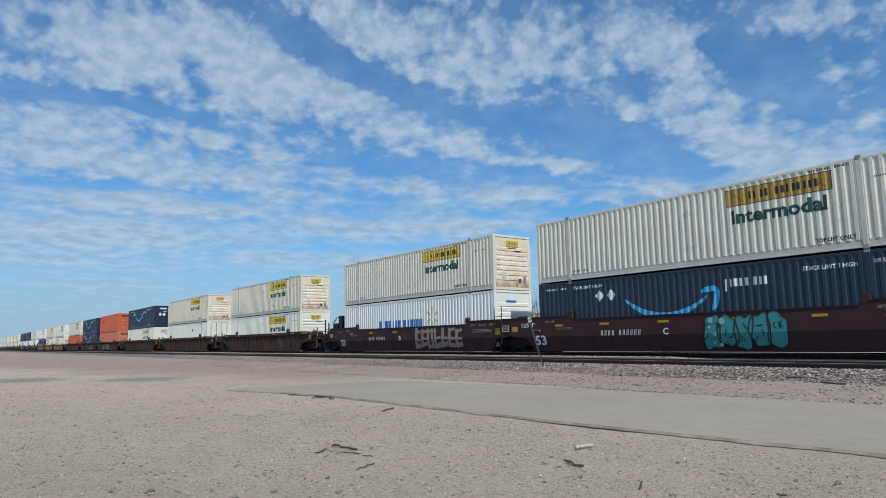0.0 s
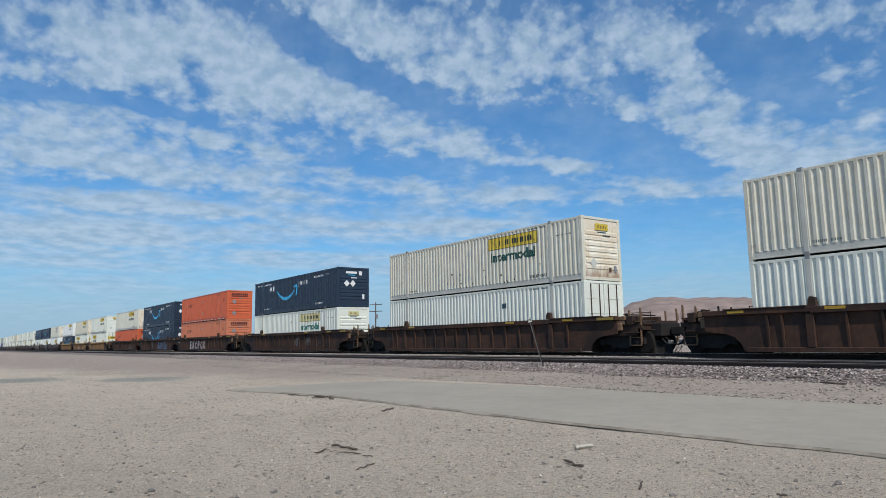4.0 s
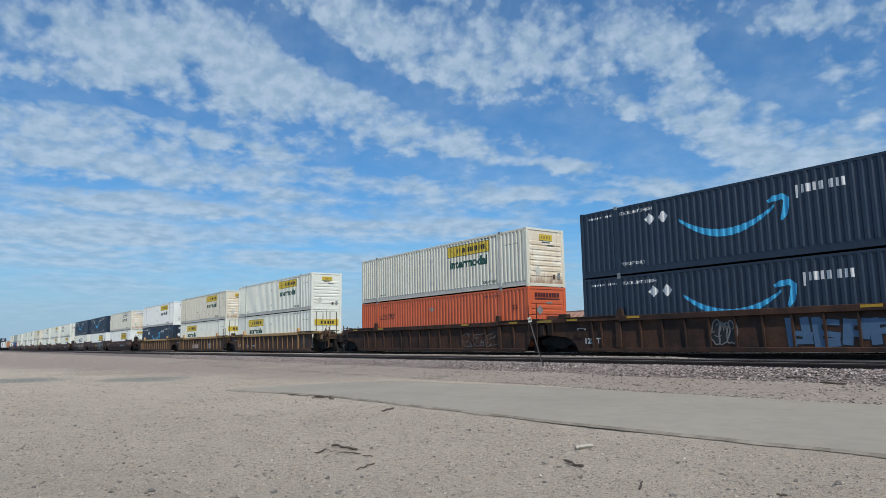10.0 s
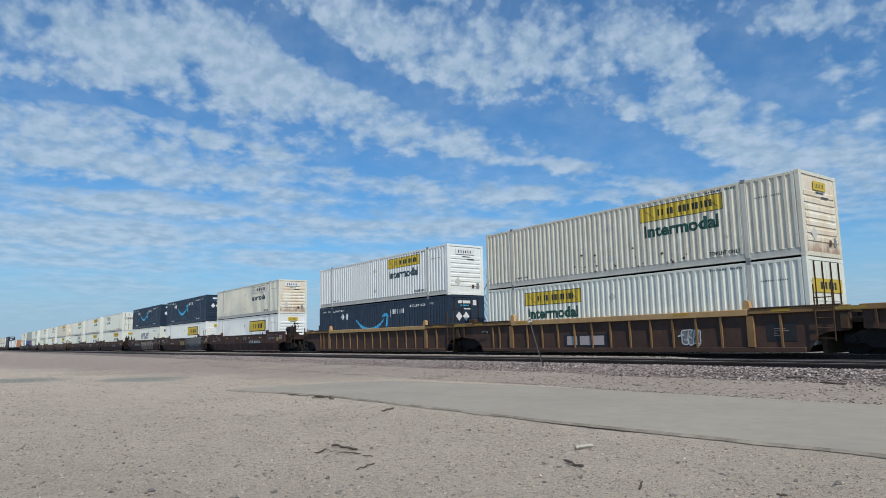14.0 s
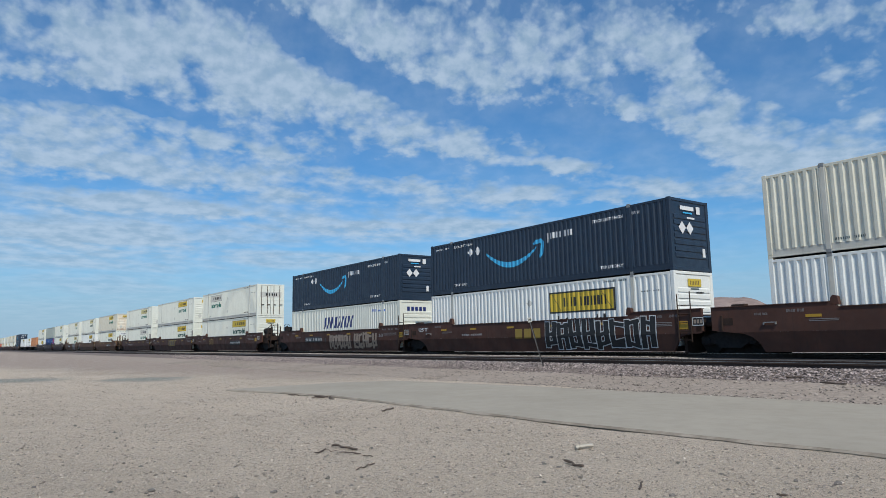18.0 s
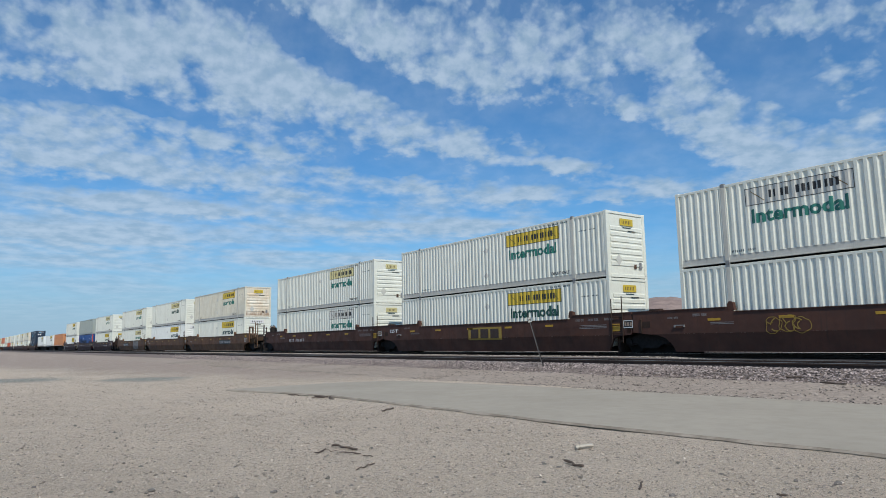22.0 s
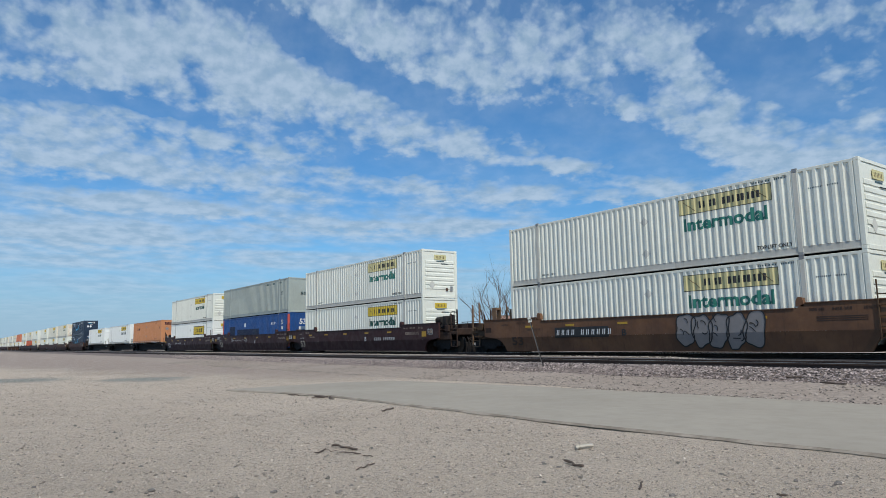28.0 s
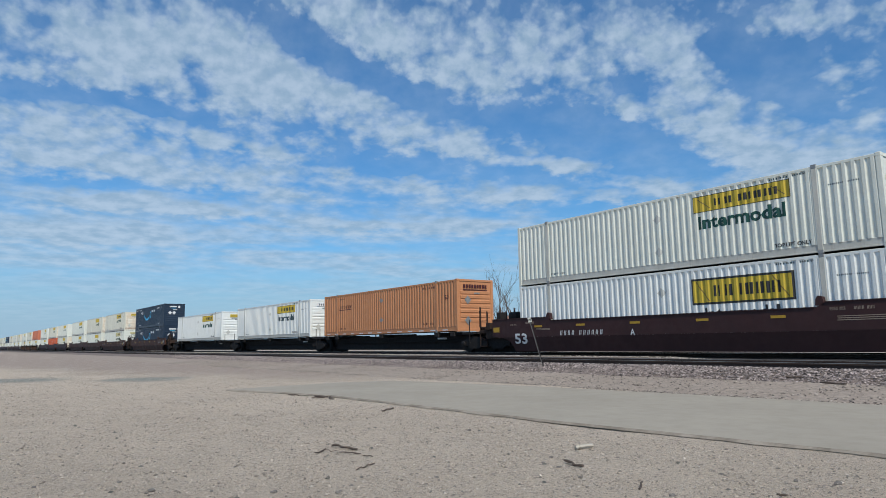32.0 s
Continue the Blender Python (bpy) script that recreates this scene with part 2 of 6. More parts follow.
BANNER = plain("yellow_banner_film", (0.62, 0.45, 0.04), 0.5)
GOLD = plain("weathered_gold_film", (0.42, 0.27, 0.055), 0.6)
FADED = plain("faded_yellow_film", (0.62, 0.56, 0.28), 0.6)
GHOST = plain("ghost_of_a_banner", (0.60, 0.60, 0.54), 0.6)
INK = plain("black_print", (0.02, 0.02, 0.02), 0.5)
GREEN = plain("dark_green_print", (0.010, 0.075, 0.055), 0.5)
TEAL = plain("green_print", (0.03, 0.20, 0.15), 0.5)
SLATE = plain("slate_print", (0.035, 0.075, 0.085), 0.5)
CHALK = plain("white_print", (0.78, 0.78, 0.76), 0.5)
SKYBLUE = plain("light_blue_print", (0.05, 0.42, 0.72), 0.4)
ROYAL = plain("royal_blue_print", (0.02, 0.13, 0.52), 0.4)
DEEPBLUE = plain("deep_blue_print", (0.02, 0.035, 0.16), 0.4)
NIGHT = plain("overpainted_dark_blue", (0.006, 0.014, 0.045), 0.6)
REFLECT = plain("yellow_reflective_tape", (0.52, 0.30, 0.025), 0.5)
SCAR = plain("flaked_rust", (0.10, 0.055, 0.035), 0.9)
UMBER_INK = plain("faint_umber_print", (0.16, 0.11, 0.04), 0.5)
MAROON_INK = plain("dark_maroon_print", (0.07, 0.012, 0.014), 0.5)


# ---- building blocks ----
def part(name, bm, material, parent=None, label="", smooth=False):
    """Links a bmesh as one mesh object under a thing or a part."""
    me = bpy.data.meshes.new(name)
    bm.to_mesh(me)
    bm.free()
    for m in material if isinstance(material, (list, tuple)) else (material,):
        me.materials.append(m)
    if smooth:
        me.polygons.foreach_set("use_smooth", [True] * len(me.polygons))
    ob = new(name, me)
    if parent:
        ob.parent = parent
    return tagged(ob, label, kind="stuff" if name == "lettering" else "")


def place(name, mesh, parent, m=None):
    """One more object on a mesh that is there already."""
    ob = new(name, mesh)
    ob.parent = parent
    if m:
        ob.matrix_basis = m
    return ob


def box(bm, x0, x1, y0, y1, z0, z1, bevel=0.0):
    vs = [bm.verts.new((x, y, z)) for x in (x0, x1) for y in (y0, y1) for z in (z0, z1)]
    fs = [bm.faces.new([vs[i] for i in f]) for f in ((0, 1, 3, 2), (4, 6, 7, 5), (0, 4, 5, 1), (2, 3, 7, 6), (0, 2, 6, 4), (1, 5, 7, 3))]
    if bevel:
        bmesh.ops.bevel(bm, geom=list({e for f in fs for e in f.edges}), offset=bevel, segments=1, affect="EDGES")
    return bm


def boxes(*rows, bevel=0.0):
    bm = bmesh.new()
    for r in rows:
        box(bm, *r, bevel=bevel)
    return bm


def prism(bm, outline, axis, a, b):
    """A flat outline in the two other axes, drawn out along axis from a to b."""
    def at(p, s):
        return {"x": (s, *p), "y": (p[0], s, p[1]), "z": (*p, s)}[axis]
    low = [bm.verts.new(at(p, a)) for p in outline]
    top = [bm.verts.new(at(p, b)) for p in outline]
    n = len(outline)
    bm.faces.new(low)
    bm.faces.new(top[::-1])
    for i in range(n):
        bm.faces.new((low[i], top[i], top[(i + 1) % n], low[(i + 1) % n]))
    bmesh.ops.recalc_face_normals(bm, faces=bm.faces[:])
    return bm


def turned(bm, rings, axis="y", steps=20):
    """A body of revolution from (radius, place along the axis)."""
    rows = []
    for r, s in rings:
        row = []
        for i in range(steps):
            a = 2 * math.pi * i / steps
            p = (r * math.cos(a), s, r * math.sin(a)) if axis == "y" else (s, r * math.cos(a), r * math.sin(a)) if axis == "x" else (r * math.cos(a), r * math.sin(a), s)
            row.append(bm.verts.new(p))
        rows.append(row)
    for a, b in zip(rows, rows[1:]):
        for i in range(steps):
            bm.faces.new((a[i], a[(i + 1) % steps], b[(i + 1) % steps], b[i]))
    bm.faces.new(rows[0][::-1])
    bm.faces.new(rows[-1])
    bmesh.ops.recalc_face_normals(bm, faces=bm.faces[:])
    return bm


def rod(bm, a, b, r, sides=6):
    """A round bar from a to b."""
    a, b = Vector(a), Vector(b)
    q = (b - a).to_track_quat("Z", "Y").to_matrix()
    ends = []
    for p in (a, b):
        ends.append([bm.verts.new(p + q @ Vector((r * math.cos(t), r * math.sin(t), 0))) for t in (2 * math.pi * i / sides for i in range(sides))])
    for i in range(sides):
        bm.faces.new((ends[0][i], ends[0][(i + 1) % sides], ends[1][(i + 1) % sides], ends[1][i]))
    bm.faces.new(ends[0][::-1])
    bm.faces.new(ends[1])
    return bm


# ---- containers ----
PITCH_X, DEEP = 0.278, 0.037


def fold(x, pitch=PITCH_X):
    """Depth of the corrugation at x: 0 on the crests."""
    if abs(abs(x) - 6.096) < 0.13 or abs(x) > 7.93:
        return 0.0
    u = ((x + 100 * pitch) % pitch) / pitch
    flat, slope = 0.34, 0.15
    if u < flat:
        return 0.0
    if u < flat + slope:
        return DEEP * (u - flat) / slope
    if u < 2 * flat + slope:
        return DEEP
    return DEEP * (1 - (u - 2 * flat - slope) / (1 - 2 * flat - slope))


def breaks(a, b, pitch=PITCH_X):
    xs = {a, b}
    k0 = math.floor(a / pitch) - 1
    for k in range(k0, math.ceil(b / pitch) + 1):
        for u in (0.0, 0.34, 0.49, 0.83):
            xs.add((k + u) * pitch)
    for p in (-7.93, 7.93, -6.226, -5.966, 5.966, 6.226):
        xs |= {p - 0.004, p + 0.004}
    return sorted(x for x in xs if a <= x <= b)


def side_panel(side, pitch=PITCH_X):
    """The folded steel side between the rails."""
    bm = bmesh.new()
    cols = []
    for x in breaks(-7.95, 7.95, pitch):
        y = side * (1.290 - fold(x, pitch))
        cols.append([bm.verts.new((x, y, z)) for z in (0.30, 2.80)])
    for a, b in zip(cols, cols[1:]):
        f = (a[0], b[0], b[1], a[1])
        bm.faces.new(f if side < 0 else f[::-1])
    return bm


def draped(shapes, lift=0.004, pitch=PITCH_X):
    """Flat outlines (x, z) laid on the near folded side like paint."""
    bm = bmesh.new()
    for s in shapes:
        bm.faces.new([bm.verts.new((x, 0, z)) for x, z in s])
    bmesh.ops.remove_doubles(bm, verts=bm.verts[:], dist=0.0005)
    return drape(bm, lift, pitch)


def drape(bm, lift=0.004, pitch=PITCH_X):
    lo, hi = min(v.co.x for v in bm.verts), max(v.co.x for v in bm.verts)
    for x in breaks(lo, hi, pitch):
        if lo + 1e-4 < x < hi - 1e-4:
            bmesh.ops.bisect_plane(bm, geom=bm.verts[:] + bm.edges[:] + bm.faces[:], plane_co=(x, 0, 0), plane_no=(1, 0, 0))
    for v in bm.verts:
        v.co.y = -1.290 + fold(v.co.x, pitch) - lift
    for f in bm.faces:
        f.normal_update()
        if f.normal.y > 0:
            f.normal_flip()
    return bm


def letters(text, x0, x1, z0, z1, bold=0.025):
    """Built-in font as flat faces in x and z, stretched to a width and height."""
    cu = bpy.data.curves.new("letters", "FONT")
    cu.body, cu.resolution_u, cu.offset = text, 2, bold
    ob = new("letters", cu)
    bpy.context.view_layer.update()
    me = bpy.data.meshes.new_from_object(ob.evaluated_get(bpy.context.evaluated_depsgraph_get()))
    bpy.data.objects.remove(ob)
    bm = bmesh.new()
    bm.from_mesh(me)
    bpy.data.meshes.remove(me)
    bpy.data.curves.remove(cu)
    xs, ys = [v.co.x for v in bm.verts], [v.co.y for v in bm.verts]
    for v in bm.verts:
        v.co = (x0 + (v.co.x - min(xs)) / (max(xs) - min(xs)) * (x1 - x0), 0, z0 + (v.co.y - min(ys)) / (max(ys) - min(ys)) * (z1 - z0))
    return bm


def bar_row(x0, x1, z0, z1, widths, gap=0.22, lean=0.0):
    """A word that is not spelt: upright bars of given widths."""
    total = sum(widths) + gap * (len(widths) - 1)
    k, x, out = (x1 - x0) / total, x0, []
    for w in widths:
        if w > 0.3:
            t = 0.34 * w * k
            for a in (x, x + w * k - t):
                out.append([(a, z0), (a + t, z0), (a + t + lean, z1), (a + lean, z1)])
        elif w > 0:
            out.append([(x, z0), (x + w * k, z0), (x + w * k + lean, z1), (x + lean, z1)])
        x += (abs(w) + gap) * k
    return out


def rect(x0, x1, z0, z1):
    return [(x0, z0), (x1, z0), (x1, z1), (x0, z1)]


def diamond(x, z, r):
    return [(x - r, z), (x, z - r), (x + r, z), (x, z + r)]


def ring(x0, x1, z0, z1, w):
    return [rect(x0, x1, z0, z0 + w), rect(x0, x1, z1 - w, z1), rect(x0, x0 + w, z0 + w, z1 - w), rect(x1 - w, x1, z0 + w, z1 - w)]


def smile():
    """An arc that swells to the middle, with an arrowhead at its right end."""
    out, n = [], 14
    def mid(s):
        x = -3.11 + 3.95 * 0.95 * s
        z = 1.93 - 0.78 * (1 - (1.9 * s - 0.98) ** 2)
        return x, z
    for i in range(n):
        a, b = i / n, (i + 1) / n
        wa, wb = 0.025 + 0.115 * math.sin(math.pi * min(1, a * 0.86 + 0.08)), 0.025 + 0.115 * math.sin(math.pi * min(1, b * 0.86 + 0.08))
        (xa, za), (xb, zb) = mid(a), mid(b)
        out.append([(xa, za - wa), (xb, zb - wb), (xb, zb + wb), (xa, za + wa)])
    hook = [(0.40, 1.98, 0.05), (0.62, 2.05, 0.10), (0.92, 2.08, 0.10), (1.06, 1.97, 0.11), (1.03, 1.70, 0.11), (0.95, 1.47, 0.09), (0.84, 1.28, 0.05)]
    rims = []
    for i, (x, z, q) in enumerate(hook):
        (xa, za, _), (xb, zb, _) = hook[max(0, i - 1)], hook[min(len(hook) - 1, i + 1)]
        l = math.hypot(xb - xa, zb - za)
        ox, oz = (zb - za) / l * q, -(xb - xa) / l * q
        rims.append(((x + ox, z + oz), (x - ox, z - oz)))
    for (a, b), (c, d) in zip(rims, rims[1:]):
        out.append([a, c, d, b])
    return out


def name_bars(x0, x1, z0, z1):
    """Plain upright bars in two groups, as wide as the words that stood there."""
    return bar_row(x0, x1, z0, z1, [0.5, -0.1, 0.6, -0.3, 0.7, 0.65, 0.7, 0.65], 0.14)


def marks(x0, x1, z0, z1):
    return bar_row(x0, x1, z0, z1, [0.6, 0.7, 0.6, 0.7, -0.4, 0.6, 0.7, 0.6], 0.3)


def decals(ob, kind):
    """What is painted on the near side of a container."""
    def paint(name, shapes, material, label="", lift=0.004):
        p = part(name, draped(shapes, lift), material, ob, label)
        if len(shapes) > 1 and name in ("unread_print", "name_strip"):
            tagged(p, kind="stuff")

    def write(text, x0, x1, z0, z1, material, name="lettering"):
        part(name, drape(letters(text, x0, x1, z0, z1, 0.036 if text == "Intermodal" else 0.025), 0.008), material, ob)

    film = {"y": BANNER, "g": GOLD, "f": FADED, "n": GHOST}
    if kind[0] == "j":
        x0, x1, z0, z1 = (-5.25, -1.70, 1.94, 2.56) if "l" in kind else (1.65, 5.30, 2.02, 2.63)
        if "k" in kind:
            x0, x1, z0, z1 = 1.35, 5.18, 1.50, 2.46
        ink = TEAL if "t" in kind else SLATE if "s" in kind else GREEN
        coat = next(film[c] for c in kind if c in film)
        paint("banner", [rect(x0, x1, z0, z1)], coat, "yellow banner with dark bars")
        w = x1 - x0
        edge = 0.075 if "k" in kind else 0.022
        paint("banner_edge", ring(x0, x1, z0, z1, edge), INK, lift=0.007)
        zc = (z1 - z0) * 0.29
        paint("name_strip", name_bars(x0 + 0.24 * w, x0 + 0.78 * w, z0 + zc, z1 - zc), INK, lift=0.008)
        for xa, xb in ((x0 + 0.05 * w, x0 + 0.19 * w), (x1 - 0.19 * w, x1 - 0.05 * w)):
            paint("arrow_outline", [[(xa, z1 - 0.12), (xa + 0.02, z1 - 0.10), (xb, z0 + 0.13), (xb - 0.02, z0 + 0.11)]], UMBER_INK, lift=0.008)
        if "d" in kind and "t" not in kind:
            r = random.Random(5)
            spots = []
            for _ in range(26):
                x, z, w2 = r.choice((-1.6, -0.9, 0.1, 1.3, 2.6, 3.4)) + r.gauss(0, 0.25), 0.3 + 0.8 * r.random() ** 2.0, r.uniform(0.022, 0.07)
                spots.append([(x - w2, z), (x - 0.2 * w2, z - 0.7 * w2), (x + w2, z - 0.2 * w2), (x + 0.5 * w2, z + r.uniform(0.5, 1.4) * w2), (x - 0.4 * w2, z + 0.8 * w2)])
            tagged(part("rust_scar", draped(spots, 0.006), SCAR, ob, "flaked rust-brown scar"), kind="stuff")
        if "k" in kind:
            write("Intermodal", x0 + 0.5, x1 - 0.55, 0.92, 1.38, INK)
        else:
            write("Intermodal", x0 + 0.17, x1 - 0.2, z0 - 0.64, z0 - 0.14, ink)
            write("TOP LIFT ONLY", 4.62, 5.86, 0.36, 0.50, INK)
        paint("unread_print", marks(-5.9, -5.1, 0.38, 0.46) + marks(6.5, 7.3, 2.15, 2.20) + marks(4.6, 5.7, 2.68, 2.74), SLATE)
        for z in (2.05, 0.75):
            paint("placard_holder", [diamond(0.02, z, 0.2)], GHOST)
    elif kind[0] == "p":
        shift = 0.55 if "r" in kind else 0.0
        paint("arc", [[(x + shift, z) for x, z in s] for s in smile()], SKYBLUE, "light blue arc with an arrowhead")
        paint("name_strip", bar_row(1.38 + shift, 2.92 + shift, 2.08, 2.36, [0.5, 0.28, 0.18, 0.85, 0.5], 0.13) + [rect(1.38 + shift, 1.46 + shift, 1.92, 2.10)], CHALK)
        for x in (-4.42, -3.80):
            paint("placard", [diamond(x, 2.14, 0.24)], CHALK, "white diamond placard")
        write("STACK LIMIT 3 HIGH", 4.14, 5.80, 2.40, 2.54, CHALK)
        write("STACK LIMIT 3 HIGH", -5.92, -4.28, 2.50, 2.63, CHALK)
        write("TOP LIFT ONLY", 4.50, 5.70, 0.36, 0.50, CHALK)
        write("TOP LIFT ONLY", -5.92, -4.74, 0.40, 0.53, CHALK)
        paint("unread_print", marks(-7.6, -6.3, 2.54, 2.62) + marks(6.25, 6.62, 2.46, 2.58), CHALK)
    elif kind[0] == "o":
        paint("name_strip", bar_row(-5.72, -4.05, 1.86, 2.08, [0.6] * 9, 0.2, 0.03) + [rect(-5.74, -4.05, 1.76, 1.81)], MAROON_INK)
        for z in (2.15, 0.90):
            paint("placard_holder", [diamond(0.0, z, 0.2)], GALV)
        for k in range(13):
            part("reflective_tape", boxes((-7.6 + 1.19 * k, -7.1 + 1.19 * k, -1.293, -1.289, 0.085, 0.145)), CHALK, ob)
        paint("unread_print", marks(4.75, 6.0, 2.50, 2.62) + marks(4.75, 5.7, 0.45, 0.56) + marks(-5.7, -5.0, 2.48, 2.58) + marks(-5.7, -4.9, 0.42, 0.52), MAROON_INK)
        write("53", 6.9, 7.3, 1.8, 2.05, MAROON_INK)
    elif kind[0] == "s":
        paint("name_strip", bar_row(-2.40, 1.85, 1.40, 2.20, [0.8, 1.1, 0.32, 0.75, 0.75], 0.2, 0.28), DEEPBLUE, "leaning deep blue bars")
        paint("unread_print", marks(4.6, 5.1, 2.3, 2.5) + marks(5.4, 6.2, 2.3, 2.42), ROYAL)
    elif kind[0] == "w":
        paint("name_strip", bar_row(-3.39, 1.52, 1.22, 1.66, [1.2, 0.6, 0.22, 1.0, 0.6, 0.42, 0.4], 0.16), ROYAL, "royal blue bars")
        spark = []
        for k in range(6):
            a = math.pi * k / 3 + math.pi / 2
            c, s = math.cos(a), math.sin(a)
            spark.append([(2.55 + 0.22 * c - 0.06 * s, 1.72 + 0.22 * s + 0.06 * c), (2.55 + 0.6 * c - 0.08 * s, 1.72 + 0.6 * s + 0.08 * c), (2.55 + 0.6 * c + 0.08 * s, 1.72 + 0.6 * s - 0.08 * c), (2.55 + 0.22 * c + 0.06 * s, 1.72 + 0.22 * s - 0.06 * c)])
        paint("spark", spark, FADED, "pale yellow spark")
    elif kind[0] == "b":
        write("53", 6.70, 7.05, 1.95, 2.35, CHALK)
        paint("plate", [rect(6.72, 7.05, 1.55, 1.82), rect(-2.1, -1.75, 1.95, 2.3)], CHALK)
        paint("dark_patches", [rect(-6.05, -4.6, 1.2, 2.05), rect(-3.9, 1.6, 1.15, 1.75)], NIGHT)
        paint("unread_print", marks(4.4, 5.4, 2.0, 2.2), CHALK)
    elif kind[0] == "g":
        write("53", 6.5, 6.95, 1.55, 1.8, SLATE)
        paint("unread_print", marks(3.0, 4.9, 2.5, 2.65) + marks(6.2, 6.5, 2.5, 2.62), SLATE)
    else:
        paint("unread_print", marks(4.6, 5.7, 2.68, 2.74) + [rect(2.6, 2.9, 1.9, 2.15)], SLATE)


def end_wall(ob, kind, coat, x, doors):
    """The end at x: doors with lock rods, or a pressed wall with level ribs."""
    s = 1 if x > 0 else -1
    if s < 0:
        part("end_wall", boxes((x + 0.012, x + 0.05, -1.15, 1.15, 0.16, 2.78), bevel=0.008), coat, ob)
        return
    if doors:
        for y in (-0.58, 0.58):
            leaf = part("door_leaf", boxes((x - s * 0.05, x - s * 0.012, y - 0.565, y + 0.565, 0.17, 2.76), bevel=0.008), coat, ob)
            for z in (0.75, 1.45, 2.1):
                part("door_seam", boxes((x - s * 0.013, x + s * 0.004, y - 0.53, y + 0.53, z - 0.012, z + 0.012)), coat, leaf)
            for dy in (-0.3, 0.26):
                part("lock_rod", rod(bmesh.new(), (x + s * 0.02, y + dy, 0.18), (x + s * 0.02, y + dy, 2.75), 0.024), SOOTY, leaf)
                part("handle", boxes((x + s * 0.02, x + s * 0.05, y + dy - 0.02, y + dy + 0.24, 1.0, 1.05)), SOOTY, leaf)
    else:
        wall = part("end_wall", boxes((x - s * 0.06, x - s * 0.03, -1.15, 1.15, 0.16, 2.78)), coat, ob)
        if kind[0] == "b":
            for k in range(8):
                bm = bmesh.new()
                y = -0.98 + 0.28 * k
                prism(bm, [(x - 0.031, y - 0.09), (x - 0.004, y - 0.06), (x - 0.004, y + 0.06), (x - 0.031, y + 0.09)], "z", 0.22, 2.72)
                part("rib", bm, coat, wall)
        for z in () if kind[0] in "gxb" and len(kind) < 3 else (0.62, 0.88, 1.14, 1.40, 1.66, 1.92, 2.16):
            bm = bmesh.new()
            prism(bm, [(x - s * 0.031, z - 0.11), (x - s * 0.002, z - 0.085), (x - s * 0.002, z + 0.055), (x - s * 0.031, z + 0.09)], "y", -1.05, 1.05)
            part("rib", bm, coat, wall)
    e = 0.006 * s

    def plate(name, y0, y1, z0, z1, material, label=""):
        part(name, boxes((x + e - 0.003, x + e + 0.003, y0, y1, z0, z1)), material, ob, label)
    if s > 0:
        if kind[0] == "j":
            coat2 = FADED if "f" in kind or "n" in kind else BANNER
            if doors:
                plate("end_banner", -1.02, 1.02, 1.72, 2.18, GHOST if "n" in kind else coat2)
                for k, (a, b) in enumerate(((-0.5, -0.36), (-0.2, -0.06), (0.06, 0.2), (0.26, 0.4), (0.46, 0.6))):
                    part("name_strip", boxes((x + 0.010, x + 0.012, a, b, 1.83, 2.07)), INK, ob)
            else:
                white = "s" in kind
                y0, y1, z0 = (-0.72, 0.62, 2.34) if white else (-0.40, 0.46, 2.30)
                plate("end_banner", y0, y1, z0, z0 + 0.3, CHALK if white else coat2)
                steps = [y0 + (y1 - y0) * (0.14 + 0.125 * k) for k in range(6)]
                bars = boxes(*[(x + 0.0095, x + 0.0115, a, a + (y1 - y0) * 0.05, z0 + 0.07, z0 + 0.22) for a in steps])
                tagged(part("name_strip", bars, INK if white else UMBER_INK, ob), kind="stuff")
                plate("name_strip", -0.25, 0.3, 2.18, 2.23, SLATE)
                bm = bmesh.new()
                prism(bm, [(-0.80, 0.78), (-0.58, 0.52), (-0.36, 0.78), (-0.58, 1.04)], "x", x + 0.003, x + 0.007)
                part("placard_holder", bm, GHOST, ob)
                plate("placard_plate", 0.75, 0.93, 0.42, 0.72, GALV)
                plate("vent_plate", 0.42, 0.58, 0.42, 0.62, SCAR)
                plate("unread_print", 0.1, 0.62, 2.05, 2.09, INK)
        elif kind[0] == "p":
            plate("name_strip", -0.62, 0.28, 2.44, 2.60, CHALK)
            plate("arc", -0.45, 0.15, 2.30, 2.36, SKYBLUE)
            plate("placard_plate", 0.45, 0.70, 2.34, 2.64, CHALK)
            plate("unread_print", -0.2, 0.3, 2.1, 2.17, CHALK)
            plate("weather_plate", 0.72, 0.9, 0.6, 0.95, CHALK)
            for y in (-0.55, -0.05):
                bm = bmesh.new()
                prism(bm, [(y - 0.23, 1.72), (y, 1.46), (y + 0.23, 1.72), (y, 1.98)], "x", x + 0.003, x + 0.009)
                part("placard", bm, CHALK, ob)
        elif kind[0] == "o":
            for k in range(9):
                plate("name_strip", -0.85 + 0.19 * k, -0.85 + 0.19 * k + 0.14, 2.40, 2.60, MAROON_INK)
            plate("name_strip", -0.86, 0.84, 2.28, 2.33, MAROON_INK)
            plate("placard_plate", -0.1, 0.3, 2.08, 2.16, GALV)
            for z in (1.75, 0.62):
                bm = bmesh.new()
                prism(bm, [(-0.78, z), (-0.55, z - 0.25), (-0.32, z), (-0.55, z + 0.25)], "x", x + 0.003, x + 0.009)
                part("placard", bm, GALV, ob)
        elif kind[0] == "b":
            plate("plate", -0.35, 0.35, 1.5, 1.75, CHALK)
            part("lettering", stood(letters("53", -0.3, 0.3, 1.95, 2.4), x + 0.008), CHALK, ob)
        elif kind[0] == "g":
            part("lettering", stood(letters("53", -0.2, 0.25, 1.5, 1.72), x + 0.008), SLATE, ob)
        elif kind[0] == "s":
